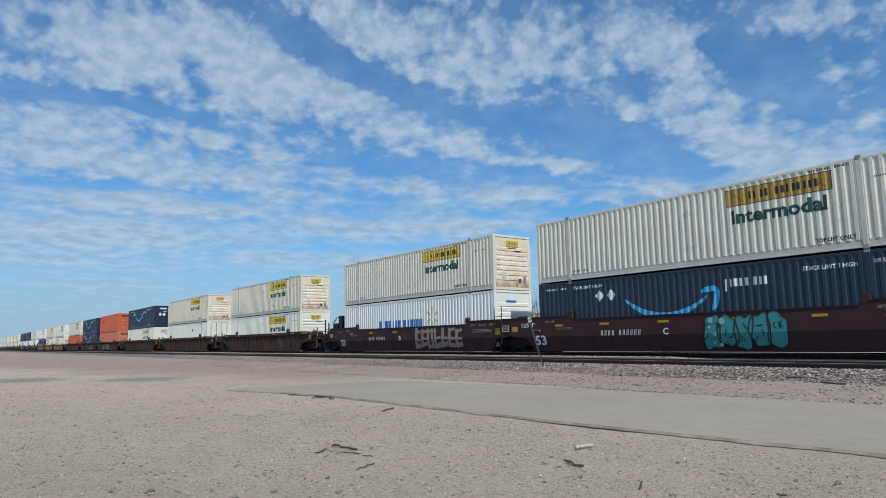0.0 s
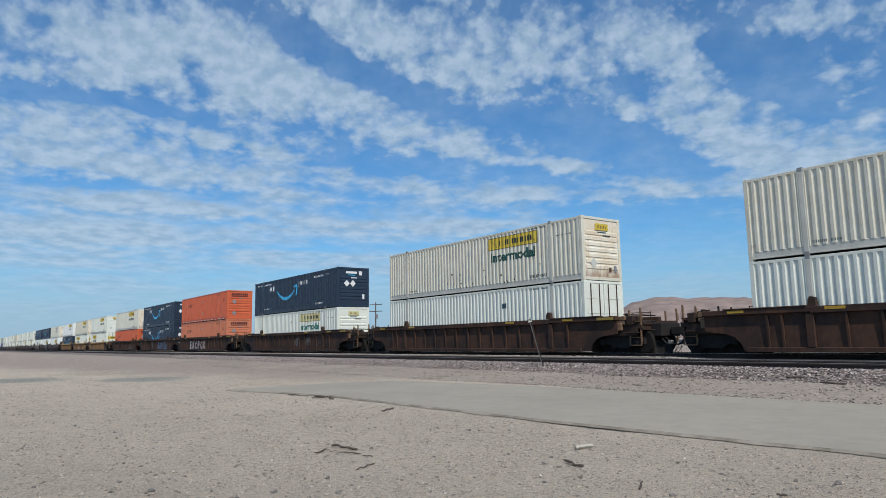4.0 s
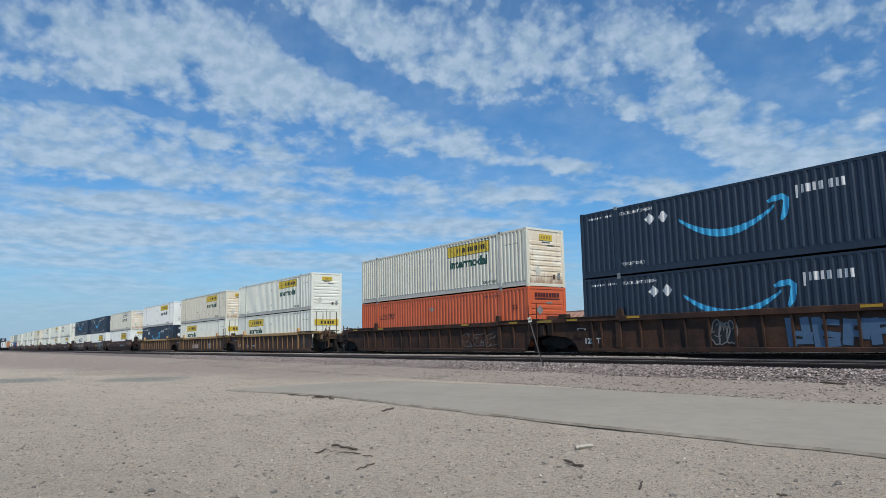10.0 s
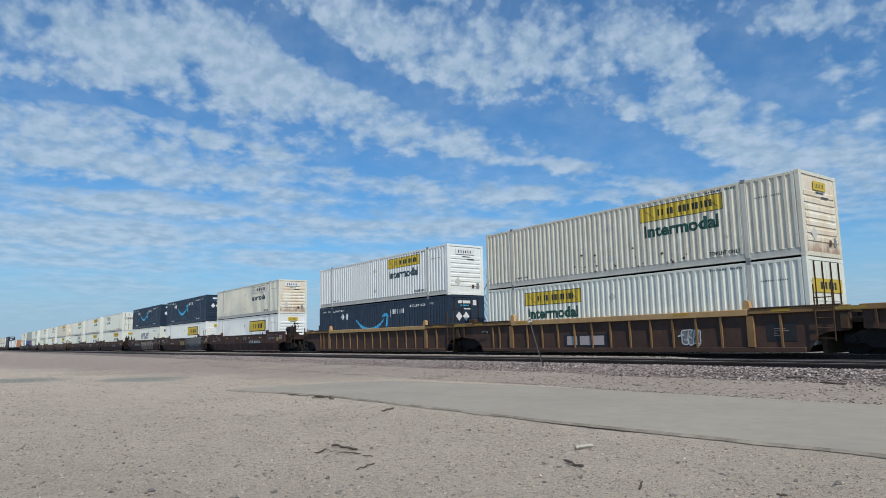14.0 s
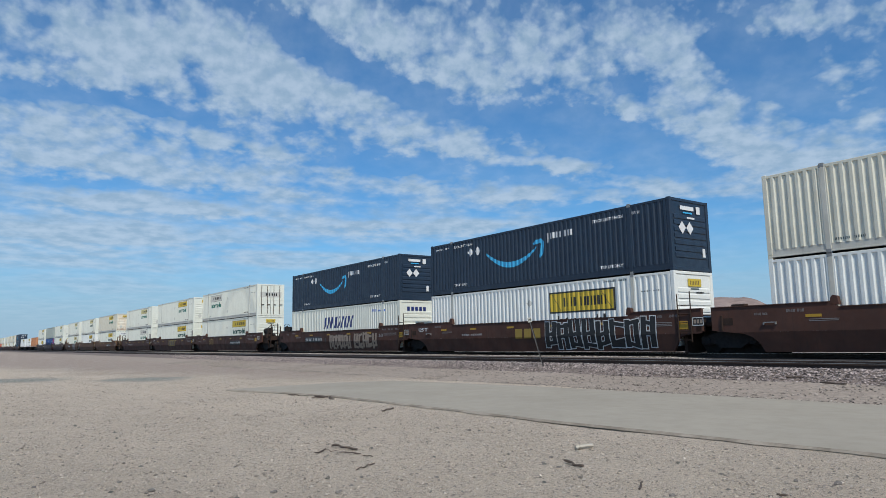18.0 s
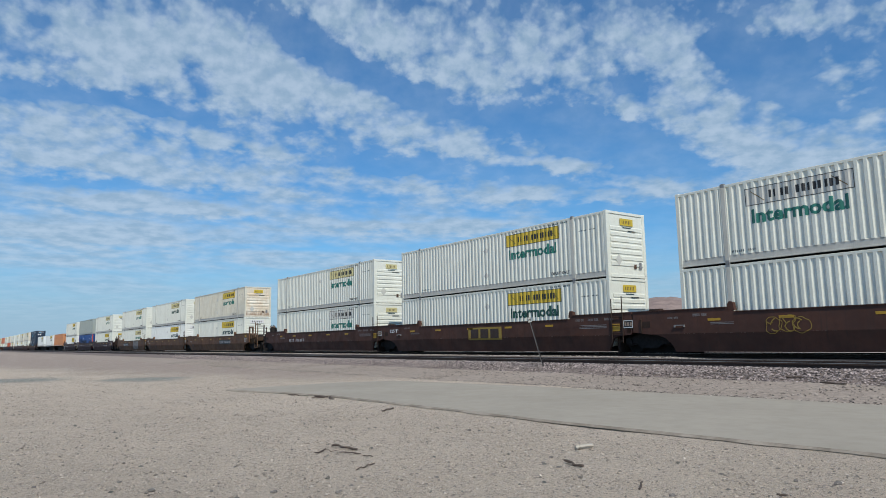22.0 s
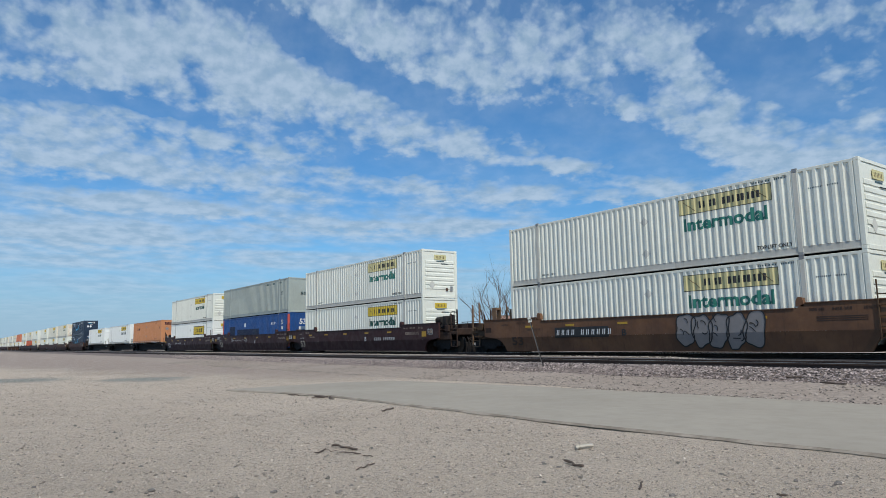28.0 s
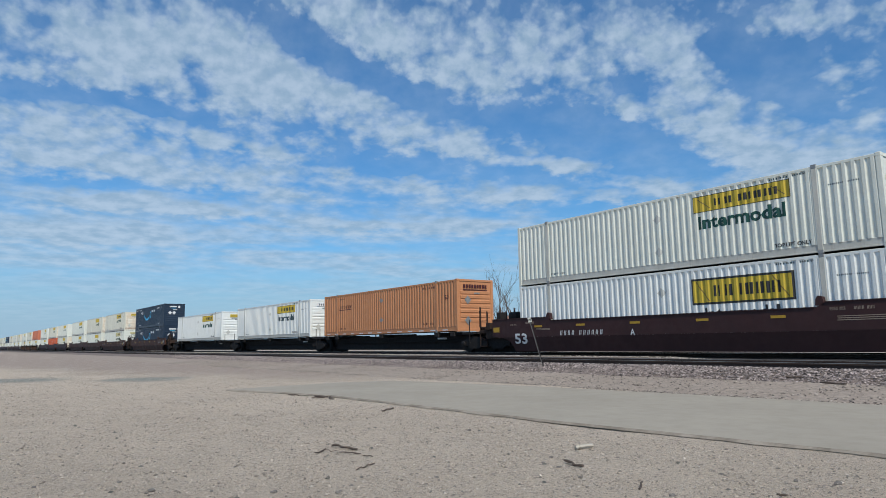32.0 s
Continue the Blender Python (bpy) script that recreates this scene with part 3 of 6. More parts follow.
            part("name_strip", boxes(*[(x + 0.004, x + 0.010, -0.75 + 0.3 * k, -0.75 + 0.3 * k + 0.2, 2.25, 2.5) for k in range(5)]), DEEPBLUE, ob)
        elif kind[0] == "w":
            plate("name_strip", -0.5, 0.2, 2.3, 2.37, ROYAL)


def stood(bm, x):
    """Flat letters turned to stand on an end face at x."""
    for v in bm.verts:
        v.co = (x, v.co.x, v.co.z)
    return bm


def box_container(kind, coat, doors=False, label="", frame_coat=None, light=False):
    """A 53-foot container; its origin is under the middle of its floor."""
    ob = tagged(new("shipping_container"), label, "container", "containers on the train")
    fc = frame_coat or coat
    L = HALF
    part("side_panel", side_panel(-1), coat, ob)
    part("side_panel", side_panel(1), coat, ob)
    part("roof", boxes((-L + 0.05, L - 0.05, -1.25, 1.25, 2.80, 2.838)), coat, ob)
    part("floor", boxes((-L + 0.05, L - 0.05, -1.24, 1.24, 0.07, 0.15)), BLACK, ob)
    for y in (-1, 1):
        a, b = sorted((y * 1.22, y * 1.288))
        part("top_rail", boxes((-L + 0.1, L - 0.1, a, b, 2.77, 2.868), bevel=0.008), fc, ob)
        part("bottom_rail", boxes((-L + 0.1, L - 0.1, *sorted((y * 1.20, y * 1.272)), 0.05, 0.31), bevel=0.008), DRAB if kind[0] in "jx" else fc, ob)
        part("sill_lip", boxes((-L + 0.16, L - 0.16, *sorted((y * 1.22, y * 1.293)), 0.045, 0.09), bevel=0.006), DRAB if kind[0] in "jx" else fc, ob)
        for x in (-1, 1):
            a, b = sorted((x * (L - 0.16), x * L))
            c, d = sorted((y * 1.13, y * 1.295))
            if light:
                part("corner_post", boxes((a, b, c, d, 0.0, 2.896), bevel=0.012), fc, ob)
                continue
            part("corner_post", boxes((a, b, c, d, 0.118, 2.778), bevel=0.012), RED if kind[0] == "b" else fc, ob)
            for z0, z1 in ((0.0, 0.118), (2.778, 2.896)):
                part("corner_casting", boxes((a, b, c, d, z0, z1), bevel=0.01), fc, ob)
            if y > 0:
                continue
            a, b = x * 6.096 - 0.085, x * 6.096 + 0.085
            c, d = sorted((y * 1.21, y * 1.300))
            part("lift_post", boxes((a, b, c, d, 0.118, 2.778), bevel=0.01), DRAB if kind[0] in "jx" else fc, ob)
            for z0, z1 in ((-0.03, 0.118), (2.778, 2.92)):
                part("lift_casting", boxes((a, b, c, d, z0, z1), bevel=0.01), GALV, ob)
    for x in (-1, 1):
        a, b = sorted((x * (L - 0.12), x * L))
        part("end_sill", boxes((a, b, -1.13, 1.13, 0.02, 0.16), bevel=0.008), fc, ob)
        part("end_header", boxes((a, b, -1.13, 1.13, 2.77, 2.886), bevel=0.008), fc, ob)
        end_wall(ob, "far" if light else kind, BUTT if x > 0 and coat in (CREAM, SOILED) else coat, x * L, doors and x > 0)
    if light and kind[0] == "j":
        part("banner", draped([rect(1.65, 5.30, 2.02, 2.63)]), BANNER, ob)
        part("lettering", drape(letters("Intermodal", 1.82, 5.1, 1.40, 1.88), 0.008), GREEN, ob)
    else:
        decals(ob, kind)
    return ob


# ---- railway cars ----
AQUA = plain("aqua_spray", (0.05, 0.30, 0.30), 0.5)
PALE_AQUA = plain("pale_aqua_spray", (0.30, 0.55, 0.52), 0.5)
BUFF = plain("buff_spray", (0.36, 0.27, 0.20), 0.5)
WHITEWASH = plain("white_spray", (0.56, 0.46, 0.43), 0.5)
DENIM = plain("blue_spray", (0.09, 0.17, 0.28), 0.5)
ASH = plain("grey_spray", (0.26, 0.24, 0.23), 0.5)
DULL = plain("dull_yellow_print", (0.36, 0.24, 0.04), 0.5)
UMBER = plain("dark_brown_print", (0.045, 0.022, 0.012), 0.5)
CREAMY = plain("cream_print", (0.46, 0.39, 0.29), 0.5)


STYLE_OF = {}
FOLD_Z = 0.74


def settle(ob, bm):
    """Lay paint on a car's side: folded below the crease, or set back between the ribs."""
    if STYLE_OF.get(ob.name) == "smooth":
        bmesh.ops.bisect_plane(bm, geom=bm.verts[:] + bm.edges[:] + bm.faces[:], plane_co=(0, 0, FOLD_Z), plane_no=(0, 0, 1))
        for v in bm.verts:
            v.co.y += 0.20 * max(0.0, FOLD_Z - v.co.z)
    elif STYLE_OF.get(ob.name) == "ribbed":
        for v in bm.verts:
            if v.co.z < 1.36:
                v.co.y += 0.083
    return bm


def bogie(parent, x):
    """A two-axle truck with cast side frames."""
    t = new("truck")
    t.parent = parent
    t.location = (x, 0, 0)
    for y in (-1.02, 1.02):
        bm = bmesh.new()
        prism(bm, [(-1.15, 0.36), (-0.95, 0.30), (-0.62, 0.36), (-0.38, 0.20), (0.38, 0.20), (0.62, 0.36), (0.95, 0.30), (1.15, 0.36), (1.15, 0.60), (0.80, 0.66), (0.45, 0.78), (-0.45, 0.78), (-0.80, 0.66), (-1.15, 0.60)], "y", y - 0.09, y + 0.09)
        part("side_frame", bm, BLACK, t)
    part("brake_beam", boxes((-1.3, 1.3, -0.62, 0.62, -0.04, 0.52), bevel=0.03), BLACK, t)
    part("bolster", boxes((-0.22, 0.22, -1.1, 1.1, 0.50, 0.82), bevel=0.02), BLACK, t)
    for dx in (-0.89, 0.89):
        bm = bmesh.new()
        turned(bm, [(0.08, -1.12), (0.08, -0.80), (0.45, -0.79), (0.46, -0.72), (0.49, -0.69), (0.49, -0.66), (0.16, -0.65), (0.09, -0.5), (0.09, 0.5), (0.16, 0.65), (0.49, 0.66), (0.49, 0.69), (0.46, 0.72), (0.45, 0.79), (0.08, 0.80), (0.08, 1.12)], "y", 20)
        w = part("wheelset", bm, WHEEL, t)
        w.location = (dx, 0, 0.46)
        for y in (-1.16,):
            c = part("bearing_cap", turned(bmesh.new(), [(0.05, y - 0.04), (0.12, y - 0.03), (0.12, y + 0.03), (0.05, y + 0.04)], "y", 12), BLACK, t)
            c.location = (dx, 0, 0.46)
    return t


def scrawl(ob, x0, x1, z0, z1, fill, line, seed, name="graffiti"):
    """Spray-painted shapes that spell nothing."""
    r = random.Random(seed)
    thick = 0.022 if fill else 0.012
    n = max(3, int((x1 - x0) / (0.58 if fill else 0.75)))
    w = (x1 - x0) / n
    for k in range(n):
        body, strokes = bmesh.new(), bmesh.new()
        cx, cz = x0 + (k + 0.5) * w, (z0 + z1) / 2 + r.uniform(-0.05, 0.05)
        m = 40
        pts = []
        wave = [(h, r.uniform(0.05, 0.2) / (1 + 0.25 * h), r.uniform(0, 6.28)) for h in (2, 3, 4, 6)]
        for i in range(m):
            a = 2 * math.pi * i / m
            q = 1 + sum(b * math.sin(h * a + p) for h, b, p in wave)
            # squarish letters with rounded corners
            ca, sa = math.cos(a), math.sin(a)
            k4 = (abs(ca) ** 3 + abs(sa) ** 3) ** (-1 / 3)
            pts.append((cx + 0.60 * w * q * k4 * ca + 0.10 * w * sa, cz + max(-0.5, min(0.5, 0.44 * q * k4 * sa)) * (z1 - z0)))
        if fill:
            body.faces.new([body.verts.new((x, -1.510 - 0.001 * k, z)) for x, z in pts])
        for (xa, za), (xb, zb) in zip(pts, pts[1:] + pts[:1]):
            dx, dz = xb - xa, zb - za
            l = max(1e-3, math.hypot(dx, dz))
            ox, oz = -dz / l * thick, dx / l * thick
            y = -1.522 - 0.001 * k
            strokes.faces.new([strokes.verts.new(p) for p in ((xa - ox, y, za - oz), (xb - ox, y, zb - oz), (xb + ox, y, zb + oz), (xa + ox, y, za + oz))])
        # inner strokes: short bent lines
        for i in range(3):
            px, pz = cx + r.uniform(-0.28, 0.2) * w, cz + r.uniform(-0.3, 0.3) * (z1 - z0)
            turn = r.uniform(0, 6.28)
            bend = r.uniform(-0.5, 0.5)
            y = -1.522 - 0.001 * k
            for q in range(5):
                dx, dz = 0.055 * math.cos(turn), 0.055 * math.sin(turn)
                ox, oz = -dz * 0.33, dx * 0.33
                strokes.faces.new([strokes.verts.new(p) for p in ((px - ox, y, pz - oz), (px + dx - ox, y, pz + dz - oz), (px + dx + ox, y, pz + dz + oz), (px + ox, y, pz + oz))])
                px, pz, turn = px + dx, pz + dz, turn + bend
        for bm in (body, strokes):
            bmesh.ops.recalc_face_normals(bm, faces=bm.faces[:])
            settle(ob, bm)
        if fill:
            blob = part(name, body, fill, ob)
            tagged(part("outline", strokes, line, blob), kind="stuff")
        else:
            body.free()
            tagged(part(name, strokes, line, ob), kind="stuff")


def block_scrawl(ob, x0, x1, z0, z1, fill, line, seed, count, name="graffiti"):
    """Angular sprayed letters that spell nothing: leaning strokes with crossbars, over a wider outline."""
    r = random.Random(seed)
    w, h = (x1 - x0) / count, z1 - z0
    for k in range(count):
        a, t = x0 + k * w, w * r.uniform(0.32, 0.40)
        lean, low, high = r.uniform(-0.12, 0.2) * w, z0 + r.uniform(0, 0.08) * h, z1 - r.uniform(0, 0.14) * h
        strokes = [((a + 0.14 * w, low), (a + 0.14 * w + lean, high))]
        if r.random() < 0.75:
            strokes.append(((a + 0.72 * w, low + r.uniform(0, 0.3) * h), (a + 0.72 * w + lean, high)))
        else:
            strokes.append(((a + 0.2 * w, low + 0.1 * h), (a + 0.9 * w, low + r.uniform(0, 0.2) * h)))
        for z in r.sample((0.16, 0.48, 0.86), 2):
            strokes.append(((a + 0.1 * w, low + z * (high - low)), (a + 0.92 * w, low + (z + r.uniform(-0.18, 0.18)) * (high - low))))
        for layer, (grow, coat) in enumerate(((0.035, line), (0.0, fill))):
            bm = bmesh.new()
            for i, ((xa, za), (xb, zb)) in enumerate(strokes):
                dx, dz = xb - xa, zb - za
                l = math.hypot(dx, dz)
                q = (t if i < 2 else 0.62 * t) / 2 + grow
                ox, oz, ex, ez = -dz / l * q, dx / l * q, dx / l * grow, dz / l * grow
                y = -1.508 - 0.006 * layer - 0.0007 * i - 0.00015 * k
                bm.faces.new([bm.verts.new((x, y, min(max(z, z0 - 0.02), z1 + 0.02))) for x, z in ((xa - ox - ex, za - oz - ez), (xb - ox + ex, zb - oz + ez), (xb + ox + ex, zb + oz + ez), (xa + ox - ex, za + oz - ez))])
            for f in bm.faces:
                f.normal_update()
                if f.normal.y > 0:
                    f.normal_flip()
            settle(ob, bm)
            if layer == 0:
                back = part(name, bm, coat, ob)
            else:
                tagged(part("letter_fill", bm, coat, back), kind="stuff")


def flat_side(ob, name, shapes, material, label="", y=-1.506):
    bm = bmesh.new()
    for s in shapes:
        f = bm.faces.new([bm.verts.new((x, y, z)) for x, z in s])
        f.normal_update()
        if f.normal.y > 0:
            f.normal_flip()
    return part(name, settle(ob, bm), material, ob, label)


def side_words(ob, text, x0, x1, z0, z1, material, bold=0.025):
    bm = letters(text, x0, x1, z0, z1, bold)
    for v in bm.verts:
        v.co.y = -1.507
    for f in bm.faces:
        f.normal_update()
        if f.normal.y > 0:
            f.normal_flip()
    part("lettering", settle(ob, bm), material, ob)


def end_gear(ob, s, outer, coat, tall, posts, at, iron):
    """Platform, posts and steps at one end of a well; s is the end's sign, posts the tops of its inner and outer pair, at their places."""
    tip = at[1] + 0.05 if outer else 9.55 if s > 0 else 10.0
    def span(a, b):
        return sorted((s * a, s * b))
    part("end_platform", boxes((*span(8.35, tip), -1.25, 1.25, 0.98, 1.14), bevel=0.015), coat, ob)
    part("bulkhead", boxes((*span(8.28, 8.42), -1.2, 1.2, 0.03, 1.36), bevel=0.01), coat, ob)
    part("centre_sill", boxes((*span(8.4, 11.2 if outer else 9.6), -0.28, 0.28, 0.72, 0.99), bevel=0.02), BLACK, ob)
    part("walkway", boxes((*span(8.4, 9.35), -1.42, -0.9, 1.38, 1.42)), coat, ob)
    if outer:
        bm = boxes((*span(11.1, 11.62), -0.1, 0.1, 0.76, 0.98), bevel=0.02)
        box(bm, *span(11.55, 11.96), -0.17, 0.17, 0.72, 1.04, bevel=0.03)
        part("coupler", bm, BLACK, ob)
        for y in (-1.2, 1.2):
            for x, top in zip(at, posts):
                post = boxes((*span(x - 0.035, x + 0.035), y - 0.02, y + 0.02, 0.45, top), (*span(x - 0.02, x + 0.02), y + 0.02, y + 0.06, 0.9, top - 0.05), bevel=0.006)
                part("grab_post", post, iron, ob)
            loop = bmesh.new()
            for a, b in (((at[1] + 0.08, 1.35), (at[1] + 0.08, posts[1] - 0.25)), ((at[1] + 0.08, posts[1] - 0.25), (at[1], posts[1] - 0.15)), ((at[1] + 0.08, 1.35), (at[1], 1.25))):
                rod(loop, (s * a[0], y, a[1]), (s * b[0], y, b[1]), 0.012, 5)
            part("grab_loop", loop, iron, ob)
        part("step_iron", boxes((*span(at[0], at[1]), -1.24, -1.2, 0.30, 0.34), (*span(at[0], at[1]), -1.24, -1.2, 0.62, 0.65), (*span(at[0] - 0.02, at[0] + 0.02), -1.24, -1.2, 0.34, 1.0), (*span(at[1] - 0.02, at[1] + 0.02), -1.24, -1.2, 0.34, 1.0)), iron, ob)
        part("tie_bar", boxes((*span(at[0] + 0.04, at[1] - 0.04), -1.24, -1.16, 1.0, 1.07), (*span(at[0] + 0.04, at[1] - 0.04), -1.23, -1.17, 1.26, 1.31)), iron, ob)
        hose = bmesh.new()
        dip = [(11.25, 0.82), (11.35, 0.58), (11.5, 0.40), (11.68, 0.34), (11.86, 0.36)]
        for (xa, za), (xb, zb) in zip(dip, dip[1:]):
            rod(hose, (s * xa, -0.5, za), (s * xb, -0.46, zb), 0.03)
        part("brake_hose", hose, BLACK, ob)
        for z in (1.3, 1.62):
            if z < posts[0] - 0.2:
                part("hand_rail", rod(bmesh.new(), (s * at[0], -1.2, z), (s * at[1], -1.2, z), 0.02), iron, ob)
        for y in (-1.22, 1.22):
            part("side_skirt", boxes((*span(9.4, 10.75), y - 0.06, y + 0.06, 0.70, 1.06), bevel=0.015), coat, ob)
        part("brake_rigging", boxes((*span(10.2, 10.7), -0.9, 0.9, 0.38, 0.62), bevel=0.03), BLACK, ob)
        part("air_hose", rod(bmesh.new(), (s * 11.0, -0.35, 0.85), (s * 11.7, -0.3, 0.42), 0.035), BLACK, ob)
        part("cut_lever", rod(bmesh.new(), (s * 10.95, -1.25, 0.95), (s * 11.25, -0.2, 0.9), 0.02), coat, ob)
        part("crossover", boxes((*span(10.4, 11.0), -1.15, 1.15, 1.14, 1.19)), coat, ob)
        part("brake_cylinder", turned(bmesh.new(), [(0.06, 9.5 * s), (0.15, 9.52 * s), (0.15, 10.0 * s), (0.05, 10.05 * s)], "x", 12), BLACK, ob).location = (0, -0.35, 1.34)
        part("pipe", rod(bmesh.new(), (s * 8.6, -1.1, 1.24), (s * 10.8, -1.1, 1.24), 0.03), coat, ob)
        part("pipe", rod(bmesh.new(), (s * 8.6, -0.2, 1.3), (s * 10.6, 0.3, 1.26), 0.03), coat, ob)
        part("retainer_valve", boxes((*span(10.05, 10.2), -1.12, -0.98, 1.25, 1.62), bevel=0.015), BLACK, ob)
        for x in (8.6, 9.1, 9.6):
            part("stanchion", rod(bmesh.new(), (s * x, 1.2, 1.1), (s * x, 1.2, 1.75), 0.02), coat, ob)
        part("top_rail", rod(bmesh.new(), (s * 8.6, 1.2, 1.72), (s * 9.6, 1.2, 1.72), 0.02), coat, ob)
        part("end_beam", boxes((*span(at[1] - 0.1, at[1] + 0.055), -1.15, 1.15, 0.95, 1.3), bevel=0.015), coat, ob)
        part("brake_valve", boxes((*span(9.5, 9.95), -0.95, -0.45, 1.14, 1.5), bevel=0.03), BLACK, ob)
        if tall:
            tank = part("air_tank", turned(bmesh.new(), [(0.05, 8.75 * s), (0.22, 8.8 * s), (0.22, 9.35 * s), (0.05, 9.4 * s)], "x", 14), BLACK, ob)
            tank.location = (0, -0.7, 1.80)
            part("brake_housing", boxes((*span(9.75, 10.1), -1.1, -0.6, 1.5, 2.02), bevel=0.04), BLACK, ob)
            part("tank_cradle", boxes((*span(8.85, 9.3), -0.85, -0.55, 1.14, 1.62)), BLACK, ob)
        else:
            part("draft_box", boxes((*span(10.9, 11.45), -0.62, 0.62, 0.66, 1.2), bevel=0.03), BLACK, ob)
            if posts[0] > 2:
                for x, y in ((9.42, -1.1), (10.1, 0.7)):
                    stand = boxes((*span(x - 0.16, x + 0.16), y - 0.18, y - 0.13, 1.14, 2.25), (*span(x - 0.16, x + 0.16), y + 0.13, y + 0.18, 1.14, 2.25), (*span(x - 0.16, x + 0.16), y - 0.13, y + 0.13, 2.14, 2.25), bevel=0.012)
                    part("guide_stand", stand, iron, ob)
            else:
                drum = part("air_tank", turned(bmesh.new(), [(0.04, 9.72 * s), (0.16, 9.76 * s), (0.17, 9.9 * s), (0.17, 10.02 * s), (0.05, 10.08 * s)], "x", 14), RUST_TAN, ob)
                drum.location = (0, -1.0, 1.36)
                part("valve_bracket", boxes((*span(9.28, 9.34), -1.4, -1.3, 0.86, 1.5), (*span(9.34, 9.5), -1.4, -1.3, 0.86, 0.93), (*span(9.34, 9.56), -1.4, -1.3, 1.42, 1.5), (*span(9.44, 9.5), -1.4, -1.3, 0.93, 1.2), bevel=0.01), RUST_TAN, ob)
                part("strut", rod(bmesh.new(), (s * 9.5, -1.36, 1.36), (s * 9.82, -1.36, 0.98), 0.025), RUST_TAN, ob)
                part("valve_box", boxes((*span(9.86, 10.06), -1.4, -1.2, 0.92, 1.22), bevel=0.02), RUST_TAN, ob)
            part("step_box", boxes((*span(9.62, 10.2), -1.32, -0.9, 1.15, 1.5 if posts[0] < 2 else 1.62), bevel=0.02), iron, ob)
            part("long_rail", rod(bmesh.new(), (s * 9.8, -1.3, 1.34), (s * 10.9, -1.3, 1.30), 0.03), coat, ob)
            part("tread", boxes((*span(10.25, 10.9), -1.4, -1.2, 0.80, 0.84), bevel=0.008), coat, ob)
        part("locker", boxes((*span(10.3, 10.62), -1.36, -0.9, 1.14, 1.5), bevel=0.02), coat, ob)
        for x in (8.6, 9.4, 10.2):
            part("stay", rod(bmesh.new(), (s * x, -1.2, 1.2), (s * (x + 0.4), -0.6, 1.56), 0.025), coat, ob)
        for z in (1.36, 1.58):
            part("conduit", rod(bmesh.new(), (s * 9.9, -1.0, z), (s * 11.1, -0.5, z - 0.08), 0.03), BLACK, ob)
        part("glad_hand", boxes((*span(11.55, 11.72), -0.42, -0.25, 0.34, 0.5), bevel=0.02), GALV, ob)
    else:
        if s > 0:
            for x, top in ((8.31, 2.22), (8.86, 2.30)):
                part("ladder_rail", rod(bmesh.new(), (s * x, -1.54, 0.42), (s * x, -1.54, top), 0.024), coat, ob)
            for z in (0.5, 0.82, 1.14, 1.46, 1.78):
                part("rung", rod(bmesh.new(), (s * 8.31, -1.54, z), (s * 8.86, -1.54, z), 0.018), coat, ob)
            part("valve_box", boxes((9.0, 9.25, -1.50, -1.2, 0.78, 1.3), bevel=0.02), coat, ob)
        else:
            part("grab_iron", boxes((-8.3, -7.85, -1.56, -1.53, 1.04, 1.07), (-8.3, -8.26, -1.56, -1.49, 0.98, 1.07), (-7.89, -7.85, -1.56, -1.49, 0.98, 1.07)), GALV, ob)
            part("locker", boxes((-9.45, -8.95, -1.48, -1.2, 1.40, 1.72), bevel=0.02), coat, ob)
            part("chain_post", boxes((-9.86, -9.78, -1.54, -1.48, 0.8, 1.34), bevel=0.01), coat, ob)
        part("hose", rod(bmesh.new(), (s * 9.2, -0.8, 0.95), (s * 9.75, -0.8, 0.6), 0.035), BLACK, ob)
        part("connector_block", boxes((*span(9.3, 9.72), -0.35, 0.35, 0.62, 0.9), bevel=0.03), BLACK, ob)


def brake_wheel(ob, x, y, z, coat):
    w = new("brake_wheel")
    w.parent = ob
    w.location = (x, y, z)
    bm = bmesh.new()
    for k in range(16):
        a, b = 2 * math.pi * k / 16, 2 * math.pi * (k + 1) / 16
        rod(bm, (0, 0.27 * math.cos(a), 0.27 * math.sin(a)), (0, 0.27 * math.cos(b), 0.27 * math.sin(b)), 0.018, 5)
    part("rim", bm, coat, w)
    for k in range(5):
        a = 2 * math.pi * k / 5
        part("spoke", rod(bmesh.new(), (0, 0, 0), (0, 0.27 * math.cos(a), 0.27 * math.sin(a)), 0.014, 5), coat, w)
    part("stand", boxes((-0.12, 0.05, -0.07, 0.07, -0.9, 0.08), bevel=0.01), coat, w)


